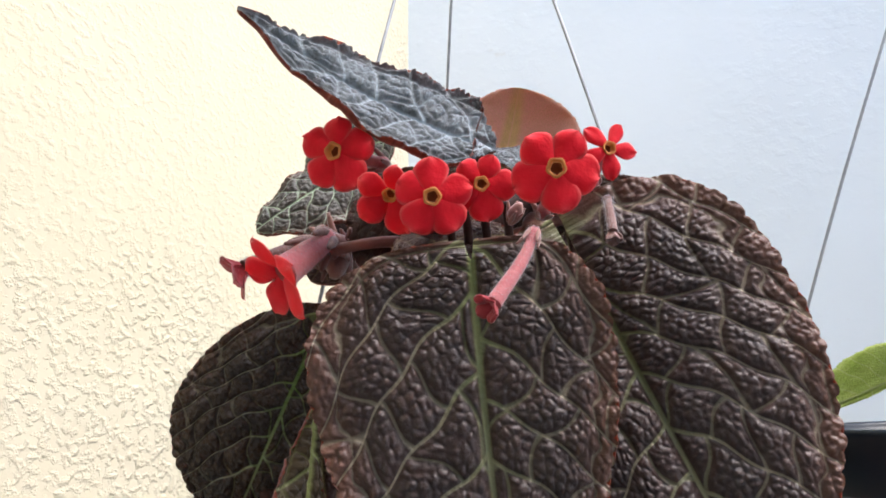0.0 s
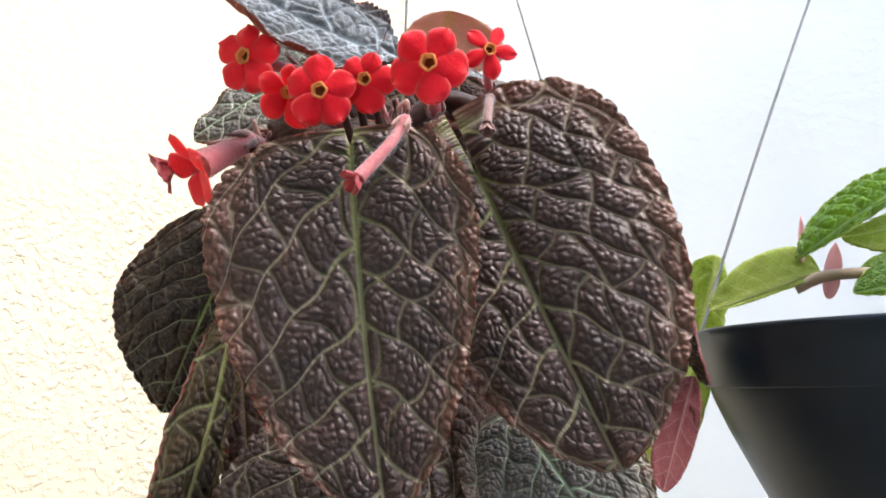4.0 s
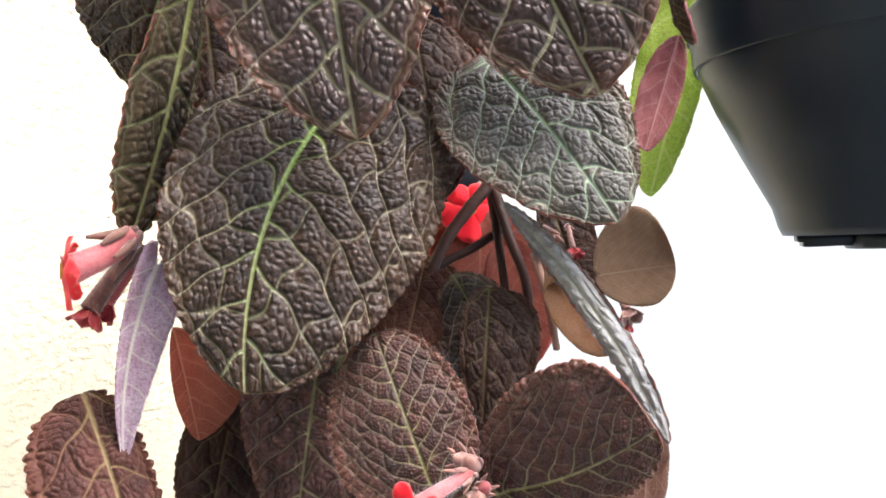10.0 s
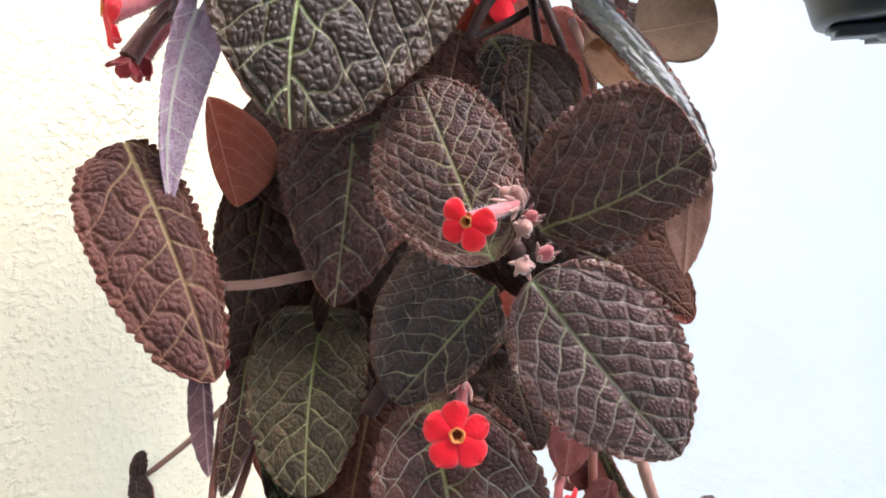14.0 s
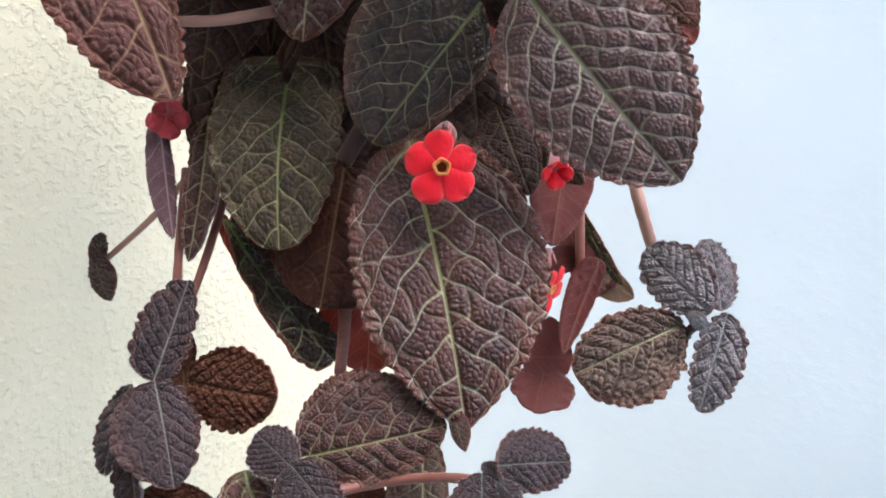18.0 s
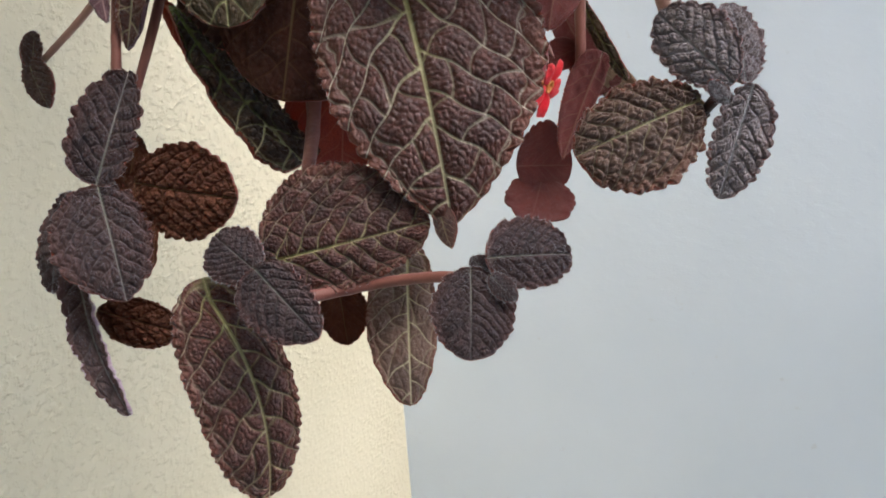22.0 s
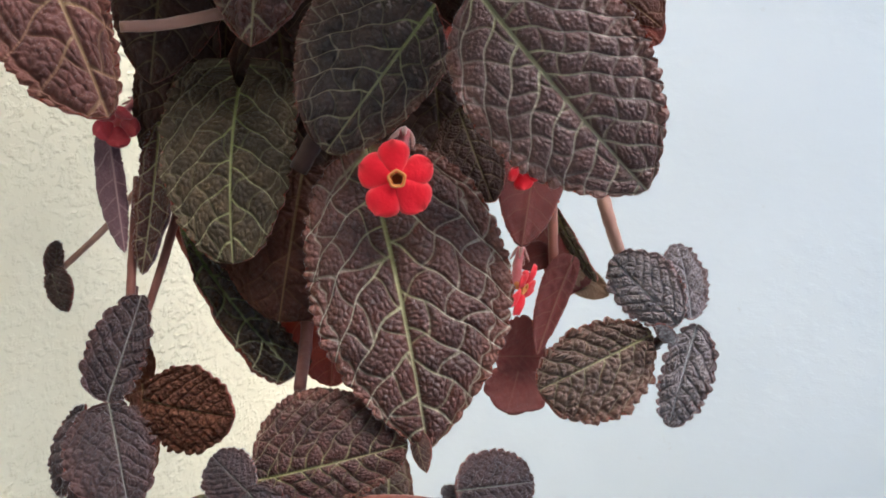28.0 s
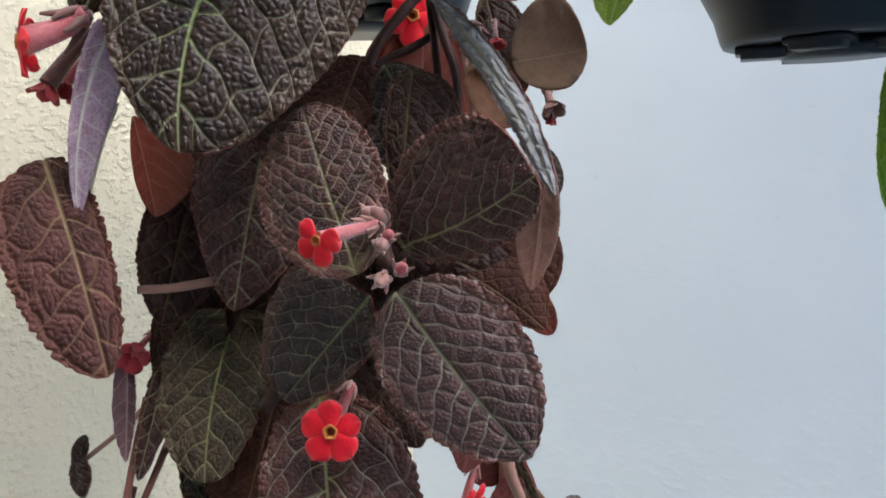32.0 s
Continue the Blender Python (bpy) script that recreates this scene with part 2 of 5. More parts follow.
HEART = leaf_top("leaf_pale_veined", (0.017, 0.00528, 0.00425), (0.0773, 0.0253, 0.018), (0.37, 0.33, 0.25), (0.27, 0.26, 0.11), (0.125, 0.043, 0.027), 0.24, 0.04, gloss=0.3, net=0.6, fleck=0.14, fleck_tint=(0.40, 0.31, 0.30), pass_on=0.06, line_up=0.8)
# dark brown with the shade inside the foliage put into its colour
SHADE_BROWN = leaf_top("leaf_shade_brown", (0.0132, 0.00505, 0.00346), (0.0488, 0.0211, 0.014), (0.13, 0.09, 0.055), (0.13, 0.11, 0.045), (0.06, 0.025, 0.014), 0.36, 0.0, gloss=0.216)
# silvery young leaf, its colour lightened further to offset the pot's shade
HOARY_LIT = leaf_top("leaf_young_silvery_lit", (0.105, 0.085, 0.082), (0.3, 0.255, 0.25), (0.36, 0.34, 0.35), (0.34, 0.34, 0.33), (0.16, 0.09, 0.08), 0.6, 0.3, (0.62, 0.70, 0.85), gloss=0.15, net=0.15, fleck=0.35, fleck_tint=(0.42, 0.42, 0.48), line_up=0.3)
CLARET = leaf_top("leaf_claret_brown", (0.032, 0.0125, 0.01), (0.12, 0.048, 0.038), (0.17, 0.085, 0.058), (0.20, 0.15, 0.075), (0.13, 0.048, 0.032), 0.42, 0.04, gloss=0.12, net=0.5, fleck=0.12, fleck_tint=(0.36, 0.26, 0.27))
MAUVE = leaf_top("leaf_mauve_brown", (0.0247, 0.00873, 0.00707), (0.112, 0.0505, 0.0425), (0.36, 0.3, 0.25), (0.30, 0.29, 0.16), (0.14, 0.055, 0.038), 0.31, 0.08, gloss=0.36, net=0.5, fleck=0.18, fleck_tint=(0.42, 0.34, 0.34), pass_on=0.06)
TAWNY = leaf_top("leaf_tawny", (0.045, 0.026, 0.018), (0.155, 0.095, 0.07), (0.40, 0.34, 0.24), (0.38, 0.36, 0.20), (0.15, 0.060, 0.038), 0.45, 0.05, gloss=0.3, net=0.4, fleck=0.25, fleck_tint=(0.40, 0.33, 0.30), line_up=0.75)
THIN = leaf_top("leaf_backlit", (0.02, 0.008, 0.005), (0.045, 0.018, 0.01), (0.2, 0.12, 0.07), (0.2, 0.18, 0.06), (0.09, 0.035, 0.018), 0.45, 0.0, glow=(0.75, 0.2, 0.09), pass_on=0.55, gloss=0.15)
RUST = leaf_top("leaf_rust", (0.042, 0.0145, 0.0075), (0.14, 0.05, 0.024), (0.16, 0.09, 0.045), (0.18, 0.12, 0.055), (0.075, 0.028, 0.013), 0.5, 0.05, pass_on=0.25, gloss=0.12, line_up=0.35, net=0.3)
CHESTNUT = leaf_top("leaf_chestnut", (0.028, 0.0095, 0.0058), (0.088, 0.029, 0.0165), (0.16, 0.09, 0.045), (0.18, 0.12, 0.055), (0.075, 0.028, 0.013), 0.5, 0.05, pass_on=0.12, gloss=0.12, line_up=0.35, net=0.3)
ASHEN = leaf_top("leaf_ashen", (0.12, 0.118, 0.115), (0.30, 0.30, 0.295), (0.22, 0.21, 0.19), (0.24, 0.25, 0.21), (0.10, 0.05, 0.04), 0.5, 0.2, (0.68, 0.72, 0.8), gloss=0.25, net=0.2, fleck=0.35, fleck_tint=(0.32, 0.32, 0.33), line_up=0.25)
FROST = leaf_top("leaf_frosted", (0.085, 0.094, 0.095), (0.22, 0.25, 0.265), (0.30, 0.32, 0.32), (0.32, 0.38, 0.42), (0.08, 0.06, 0.055), 0.55, 0.35, (0.68, 0.76, 0.9), gloss=0.25, fleck=0.4, fleck_tint=(0.40, 0.46, 0.52), net=0.7)
LIME = leaf_top("leaf_lime", (0.035, 0.10, 0.022), (0.06, 0.15, 0.036), (0.24, 0.36, 0.19), (0.34, 0.47, 0.32), (0.07, 0.13, 0.035), 0.45, 0.08, glow=(0.55, 0.75, 0.12), pass_on=0.5, gloss=0.35, fleck=0.25, fleck_tint=(0.34, 0.48, 0.30))
HAIR = plain("pale_hair", (0.32, 0.31, 0.32), (0.42, 0.41, 0.42), 0.5, 60.0, 0.0, pass_on=0.3)
STEM = plain("stem_reddish_brown", (0.13, 0.036, 0.024), (0.20, 0.065, 0.043), 0.55, 60.0, 0.0004, sheen=0.12)
STEM_PALE = plain("stem_pinkish_tan", (0.22, 0.105, 0.075), (0.32, 0.17, 0.125), 0.55, 60.0, 0.0004, sheen=0.12)
STEM_CREAM = plain("midrib_cream", (0.50, 0.47, 0.32), (0.60, 0.56, 0.40), 0.55, 60.0, 0.0003, sheen=0.3, pass_on=0.2)
STEM_BEIGE = plain("stem_beige", (0.40, 0.30, 0.20), (0.52, 0.42, 0.30), 0.6, 60.0, 0.0003, sheen=0.3, pass_on=0.2)
STEM_DARK = plain("stem_dark_brown", (0.02, 0.007, 0.005), (0.045, 0.016, 0.011), 0.55, 60.0, 0.0004, sheen=0.05, spec=0.25)
def petal(name, low, high, rim):
    """Velvety petal with faint darker streaks and a paler rim."""
    m, n, l, b = nodes_of(name)
    co = n.new("ShaderNodeTexCoord").outputs["Object"]
    col = mix(n, l, ramp(n, l, noise_of(n, l, co, 160.0, 4.0), 0.3, 0.7), low, high)
    col = mix(n, l, maths(n, l, "MULTIPLY", attribute(n, "rim"), 0.55), col, rim)
    l.new(col, b.inputs["Base Color"])
    nb = bump_of(n, l, noise_of(n, l, co, 700.0, 3.0), 0.0002)
    l.new(nb, b.inputs["Normal"])
    b.inputs["Roughness"].default_value, b.inputs["Specular IOR Level"].default_value = 0.6, 0.2
    b.inputs["Sheen Weight"].default_value = 0.2
    through_light(n, l, b, col, 0.4, nb)
    return m


PETAL_BACK = plain("petal_pink", (0.44, 0.085, 0.095), (0.58, 0.19, 0.19), 0.6, 120.0, 0.0003, sheen=0.5, pass_on=0.3)
PETAL = petal("petal_scarlet", (0.72, 0.006, 0.018), (0.86, 0.012, 0.034), (0.82, 0.17, 0.16))
PETAL_DRY = plain("petal_withered", (0.32, 0.012, 0.02), (0.45, 0.03, 0.04), 0.6, 120.0, 0.0004, sheen=0.3, pass_on=0.2)
THROAT = plain("throat_yellow", (0.60, 0.20, 0.045), (0.68, 0.28, 0.07), 0.55, 120.0, 0.0002, pass_on=0.2)
THROAT_DARK = plain("throat_depth", (0.16, 0.035, 0.010), (0.24, 0.06, 0.016), 0.9, 120.0, 0.0002)
SEPAL = plain("sepal_dusky_pink", (0.25, 0.10, 0.08), (0.40, 0.20, 0.16), 0.6, 100.0, 0.0004, sheen=0.6, pass_on=0.15)
SEPAL_DRY = plain("sepal_dry_brown", (0.14, 0.06, 0.045), (0.26, 0.12, 0.09), 0.65, 100.0, 0.0004, sheen=0.4, pass_on=0.1)
BLACK = plain("black_plastic", (0.005, 0.0095, 0.0155), (0.008, 0.015, 0.024), 0.36, 12.0, 0.00005, spec=0.27)
SOIL = plain("potting_soil", (0.018, 0.012, 0.008), (0.05, 0.033, 0.02), 0.9, 80.0, 0.002)
WIRE = plain("galvanised_wire", (0.20, 0.21, 0.22), (0.30, 0.31, 0.32), 0.45, 200.0, 0.00005, metal=0.7)
FLOOR = plain("cement_floor", (0.42, 0.41, 0.38), (0.54, 0.53, 0.50), 0.75, 3.0, 0.001)


def render_coat(name, low, high, depth, spots):
    """Hand-thrown wall render under matt paint: broad waves, blobs and small scratches."""
    m, n, l, b = nodes_of(name)
    co = n.new("ShaderNodeTexCoord").outputs["Object"]
    col = mix(n, l, ramp(n, l, noise_of(n, l, co, 4.0, 5.0), 0.3, 0.7), low, high)
    col = mix(n, l, maths(n, l, "MULTIPLY", ramp(n, l, noise_of(n, l, co, 60.0, 3.0), 0.70, 0.78), 0.25), col, (0.45, 0.42, 0.36))
    l.new(col, b.inputs["Base Color"])
    stretch = n.new("ShaderNodeMapping")
    stretch.inputs["Scale"].default_value = (0.9, 1.0, 1.15)
    l.new(co, stretch.inputs["Vector"])
    nb = bump_of(n, l, noise_of(n, l, stretch.outputs[0], 9.0, 4.0, 0.5), depth * 1.5, 0.7)
    patch = ramp(n, l, noise_of(n, l, co, 3.5, 2.0), 0.42, 0.60)
    blob = maths(n, l, "MULTIPLY", ramp(n, l, noise_of(n, l, stretch.outputs[0], spots, 4.0, 0.55), 0.47, 0.66), maths(n, l, "ADD", patch, 0.5))
    nb = bump_of(n, l, blob, depth * 0.55, 0.9, nb)
    nb = bump_of(n, l, noise_of(n, l, co, 320.0, 3.0), depth * 0.10, 0.8, nb)
    l.new(nb, b.inputs["Normal"])
    b.inputs["Roughness"].default_value, b.inputs["Specular IOR Level"].default_value = 0.85, 0.2
    return m


# paints and edge of the unseen wall and slab that hold back light
ADDED_WALL = plain("added_wall_paint", (0.42, 0.40, 0.37), (0.5, 0.48, 0.44), 0.8, 5.0, 0.001)
SKY_BLOCK = plain("sky_block_slab", (0.40, 0.38, 0.35), (0.48, 0.46, 0.42), 0.8, 5.0, 0.001)
SKY_BLOCK_EDGE = -0.5
CREAM = render_coat("wall_cream_render", (0.555, 0.50, 0.355), (0.615, 0.555, 0.405), 0.0015, 190.0)
WHITE = render_coat("wall_white_render", (0.600, 0.655, 0.692), (0.660, 0.715, 0.752), 0.00016, 90.0)


# ---- building blocks ----
PLACE = {}


def attach(ob, parent, m):
    """Sets ob's pose in the world and hangs it under its parent."""
    PLACE[ob] = m
    if parent is None:
        ob.matrix_basis = m
    else:
        ob.parent, ob.matrix_parent_inverse = parent, Matrix()
        ob.matrix_basis = PLACE[parent].inverted() @ m
    return ob


def thing(name, place, label, category, group=""):
    return attach(tagged(new(name), label, category, group), None, Matrix.Translation(place))


def mesh_of(name, verts, faces, mats, slots=None, smooth=True):
    me = bpy.data.meshes.new(name)
    me.from_pydata([tuple(v) for v in verts], [], faces)
    for m in mats if isinstance(mats, (list, tuple)) else [mats]:
        me.materials.append(m)
    if slots is not None:
        me.polygons.foreach_set("material_index", slots)
    me.polygons.foreach_set("use_smooth", [smooth] * len(me.polygons))
    me.update()
    return me


def part(name, bm, material, parent, label="", smooth=True, m=None):
    """Links a bmesh as one mesh object under a thing or a part."""
    me = bpy.data.meshes.new(name)
    bm.to_mesh(me)
    bm.free()
    me.materials.append(material)
    me.polygons.foreach_set("use_smooth", [smooth] * len(me.polygons))
    return tagged(attach(new(name, me), parent, m or Matrix()), label)


def frame_of(base, tip, normal):
    a = Vector(tip) - Vector(base)
    x = a.normalized()
    z = Vector(normal)
    z = (z - x * z.dot(x)).normalized()
    y = z.cross(x)
    return Matrix.Translation(base) @ Matrix((x, y, z)).transposed().to_4x4(), a.length


def cells(px, py, seed, wob_x, wob_y):
    """Distance to the nearest and next of jittered cell centres, for arrays of points."""
    ix, iy = np.floor(px), np.floor(py)
    first, second = np.full(px.shape, 9.0), np.full(px.shape, 9.0)
    for dx in (-1, 0, 1):
        for dy in (-1, 0, 1):
            cx, cy = ix + dx, iy + dy
            h = np.sin(cx * 127.1 + cy * 311.7 + seed * 17.3) * 43758.5453
            g = np.sin(cx * 269.5 + cy * 183.3 + seed * 29.1) * 24634.6345
            qx, qy = cx + 0.5 + wob_x * (h - np.floor(h) - 0.5), cy + 0.5 + wob_y * (g - np.floor(g) - 0.5)
            d = np.hypot(px - qx, py - qy)
            second = np.minimum(second, np.maximum(first, d))
            first = np.minimum(first, d)
    return first, second


def fields(px, py, seed):
    """Distance to the nearest and next centre among those of the same band, for arrays of points."""
    ix, iy = np.floor(px), np.floor(py)
    first, second = np.full(px.shape, 9.0), np.full(px.shape, 9.0)
    for dy in (-2, -1, 0, 1, 2):
        cy = iy + dy
        h = np.sin(ix * 127.1 + cy * 311.7 + seed * 17.3) * 43758.5453
        g = np.sin(ix * 269.5 + cy * 183.3 + seed * 29.1) * 24634.6345
        d = np.hypot(px - ix - 0.5 - 0.7 * (h - np.floor(h) - 0.5), py - cy - 0.5 - 0.75 * (g - np.floor(g) - 0.5))
        second = np.minimum(second, np.maximum(first, d))
        first = np.minimum(first, d)
    return first, second


def leaf(parent, base, tip, normal, wp, wm, top, under=None, arch=0.06, cup=-0.15, bend=0.0, droop=0.0, lobe=0.12, ruffle=0.012, quilt=1.0, teeth=27,
         round_base=0.5, round_tip=0.68, seed=0, fine=1.0, thick=0.0006, fold=0.0, pairs=6.0, petiole=None, petiole_mat=None, petiole_r=0.0022, label="", twist=0.0, hair=0.0, tooth=0.012, ridge=0.0, sub=0.0, field=0.8):
    """A quilted blade from base to tip, half as wide as wp and wm on its two sides: sunken veins, blisters between them, scalloped edge, a real underside."""
    m, length = frame_of(base, tip, normal)
    ns, nu = 4 * round(44 * fine), 8 * round(13 * fine)
    k = np.linspace(0, 1, ns + 1)
    root = max(1.0, 0.8 / round_base)
    s1 = 0.3 * k + 0.7 * (0.5 - 0.5 * np.cos(np.pi * k))
    s1 = 0.5 * s1 + 0.5 * s1 ** root
    u1 = np.linspace(-1, 1, nu + 1)
    s, u = np.meshgrid(s1, u1, indexing="ij")
    rnd = random.Random(seed * 7 + 3)
    peak = round_base / (round_base + round_tip)
    prof = (np.clip(s, 1e-6, 1) ** round_base * np.clip(1 - s, 1e-6, 1) ** round_tip) / (peak ** round_base * (1 - peak) ** round_tip)
    half = np.where(u > 0, wp, wm) * prof
    au = np.abs(u)
    ph = rnd.uniform(0, 1)
    beat = teeth * s ** 0.92 + ph + 0.35 * np.sin(9 * s + seed) + np.where(u > 0, 0.37, 0)
    scal = np.clip(1 - (2 * (beat - np.floor(beat)) - 1) ** 2, 0, 1) ** 0.6
    scal = scal * (1 + 0.22 * np.sin(2.1 * np.floor(beat) + seed + np.where(u > 0, 1.9, 0)))
    rim = (scal - 0.6) * au ** 6
    y = u * half + np.sign(u) * rim * tooth * length * np.clip(prof * 1.6, 0, 1)
    x = s * length - lobe * length * au ** 1.6 * (1 - s) ** 3.5 + rim * 0.012 * length * (s - 0.3)
    wav = 0.03 * np.sin(7 * s + seed) * au ** 3
    y = y * (1 + wav)
    X, Y = x / length, np.abs(y) / length
    side = np.where(y > 0, 1.0, -1.0)
    p = X - 0.66 * Y - 1.15 * Y * Y + 0.014 * np.sin(11 * Y + seed) * side + 0.009 * np.sin(29 * Y + 17 * X + seed)
    d = 1.0 / pairs
    sub = sub or 20.0 / pairs
    fp = p / d + np.where(side > 0, 0.0, 0.42) + 0.17 * np.sin(8.0 * X + seed * 1.7 + side) + 9.0
    along = (0.62 * X + 0.80 * Y) / d + 0.10 * np.sin(19 * X - 23 * Y + seed)
    # cross veins cut each band between two side veins into fields
    n1, n2 = fields(fp, along / field + side * 40, seed + 9)
    dt = (n2 - n1) * 0.40 * field * d
    dl = np.abs(fp - np.round(fp)) * d * 0.8
    loop = np.abs(au - 0.84 - 0.03 * np.sin(6.28 * fp)) * half / length
    dm = Y
    dist = np.minimum(np.minimum(dl, loop), dm * 0.7)
    vein = np.minimum(dist, dt * 1.5)
    c0 = 1 - np.exp(-(dm / 0.012) ** 2)
    swell = np.sqrt(np.clip(vein / (0.30 * d), 0, 1))
    # small lumps, crowded on each field
    g1, g2 = cells(fp * sub + side * 60 + 0.10 * np.sin(along * 5.1 + seed), along * sub * 1.32 + 0.10 * np.sin(fp * 6.7), seed + 5, 0.85, 0.85)
    bead = np.clip((g2 - g1) / 0.5, 0, 1)
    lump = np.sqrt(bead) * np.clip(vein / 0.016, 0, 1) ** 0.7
    h1, h2 = cells(fp * sub * 2.3 + side * 80, along * sub * 2.9, seed + 15, 0.95, 0.95)
    crumb = np.clip((h2 - h1) / 0.5, 0, 1) ** 0.6
    big = d * 6.0
    z = quilt * length * (0.004 * c0 + 0.0150 * big * swell * c0 + 0.0100 * big * 4.0 / sub * lump + 0.0030 * big * 4.0 / sub * crumb * lump)
    z += ridge * length * np.sin(np.pi * (fp - np.floor(fp))) ** 0.6 * np.clip(dm / 0.06, 0, 1) * np.clip((1 - au) / 0.12, 0.35, 1)
    z += 0.55 * tooth * length * (scal - 0.3) * np.clip((au - 0.84) / 0.1, 0, 1)
    z += arch * length * 4 * s * (1 - s) - droop * length * s ** 3
    z += cup * au ** 1.8 * half + fold * au * half + ruffle * length * au ** 3 * np.sin(2 * np.pi * (3.3 * s + ph) + np.where(u > 0, 1.1, 0))
    z += twist * y * (s - 0.4)
    y = y + bend * length * 4 * s * (1 - s)
    slim = 1 - 0.55 * np.clip(X, 0, 1)
    rib = dm / (0.0105 * slim)
    green = np.exp(-(dm / 0.11) ** 2) * np.clip(1.05 - 0.75 * X, 0, 1)
    edge = np.clip((au - 0.62) / 0.38, 0, 1) ** 1.7 + np.clip((s - 0.93) / 0.07, 0, 1) * 0.6
    n = s.size
    top_co = np.stack([x, y, z], -1).reshape(-1, 3)
    idx = np.arange(n).reshape(s.shape)

    def quads(q):
        return np.stack([v.reshape(-1) for v in (q[:-1, :-1], q[1:, :-1], q[1:, 1:], q[:-1, 1:])], -1)

    # the underside follows the top at a quarter of its fineness
    low = idx[::4, ::4]
    under_id = np.full(n, -1)
    under_id[low.reshape(-1)] = n + np.arange(low.size)
    keep = np.concatenate([np.arange(n), low.reshape(-1)])
    sunk = top_co[:, 2].reshape(s.shape).copy()
    for axis in (0, 1):
        pad = np.pad(sunk, [(5, 5) if k == axis else (0, 0) for k in (0, 1)], mode="edge")
        sunk = np.min([np.take(pad, np.arange(j, j + s.shape[axis]), axis) for j in range(11)], axis=0)
    belly = top_co.copy()
    belly[:, 2] = np.minimum(sunk, top_co[:, 2].reshape(s.shape)).reshape(-1) - thick
    co = np.concatenate([top_co, belly[low.reshape(-1)]])
    up = quads(idx)
    ring = np.concatenate([low[:, 0], low[-1, 1:], low[-2::-1, -1], low[0, -2:0:-1]])
    nxt = np.roll(ring, -1)
    wall = np.stack([ring, under_id[ring], under_id[nxt], nxt], -1)
    faces = np.concatenate([up, under_id[quads(low)][:, ::-1], wall]).astype(np.int32)
    me = bpy.data.meshes.new("leaf")
    me.vertices.add(len(co))
    me.vertices.foreach_set("co", co.reshape(-1))
    me.loops.add(faces.size)
    me.loops.foreach_set("vertex_index", faces.reshape(-1))
    me.polygons.add(len(faces))
    me.polygons.foreach_set("loop_start", np.arange(0, faces.size, 4, dtype=np.int32))
    slots = np.zeros(len(faces), np.int32)
    slots[len(up):] = 1
    me.materials.append(top)
    me.materials.append(under or RED_UNDER)
    me.polygons.foreach_set("material_index", slots)
    me.polygons.foreach_set("use_smooth", np.ones(len(faces), bool))
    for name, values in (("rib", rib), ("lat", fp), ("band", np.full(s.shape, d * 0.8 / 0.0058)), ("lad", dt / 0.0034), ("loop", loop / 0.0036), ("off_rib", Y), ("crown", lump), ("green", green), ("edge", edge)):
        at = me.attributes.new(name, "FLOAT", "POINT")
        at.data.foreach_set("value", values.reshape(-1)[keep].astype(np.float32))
    uvl = me.uv_layers.new(name="UVMap")
    flat = np.stack([X.reshape(-1) + seed * 0.37, (side * Y).reshape(-1) + seed * 0.11], -1)[keep]
    uvl.data.foreach_set("uv", flat[faces.reshape(-1)].reshape(-1).astype(np.float32))
    me.update(calc_edges=True)
    me.validate()
    ob = tagged(attach(new("leaf", me), parent, m), label)
    if hair:
        fringe(ob, top_co, idx, m, hair, seed)
    if petiole is not None:
        b0 = m @ Vector((length * 0.02, 0, -thick * 2))
        mid = b0.lerp(Vector(petiole), 0.5) - (m.to_3x3() @ Vector((0.25, 0, 0.1))) * (b0 - Vector(petiole)).length * 0.6
        stem(ob, [b0, mid, petiole], petiole_r * 0.85, petiole_r, petiole_mat or STEM, "petiole")
    return ob


def hairs(parent, roots, ways, length, seed, thick=0.00006):
    """Many short hairs as slender slips in one mesh."""
    rnd = random.Random(seed)
    verts, faces = [], []
    for root, way in zip(roots, ways):
        tip = root + (way + Vector((rnd.uniform(-0.5, 0.5), rnd.uniform(-0.5, 0.5), rnd.uniform(-0.5, 0.5)))).normalized() * length * rnd.uniform(0.5, 1.2)
        side = (tip - root).orthogonal().normalized() * thick
        k = len(verts)
        verts += [root - side, root + side, tip]
        faces.append((k, k + 1, k + 2))
    return tagged(attach(new("hairs", mesh_of("hairs", verts, faces, HAIR)), parent, PLACE[parent]), "fine pale hairs", kind="stuff")


def fringe(ob, top_co, idx, m, length, seed):
    """Hairs that stand out along the edge of a blade and on its blisters."""
    ring = np.concatenate([idx[:, 0], idx[::-1, -1]])
    inner = np.concatenate([idx[:, 3], idx[::-1, -4]])
    roots, ways = [], []
    for a, b in zip(ring, inner):
        p, q = Vector(top_co[a]), Vector(top_co[b])
        if (p - q).length > 1e-5:
            roots.append(p)
            ways.append((p - q).normalized())
    rnd = random.Random(seed)
    flat = idx[2:-2, 2:-2].reshape(-1)
    for _ in range(260):
        roots.append(Vector(top_co[flat[rnd.randrange(len(flat))]]))
        ways.append(Vector((rnd.uniform(-0.4, 0.4), rnd.uniform(-0.4, 0.4), 1)))
    hairs(ob, roots, ways, length, seed)


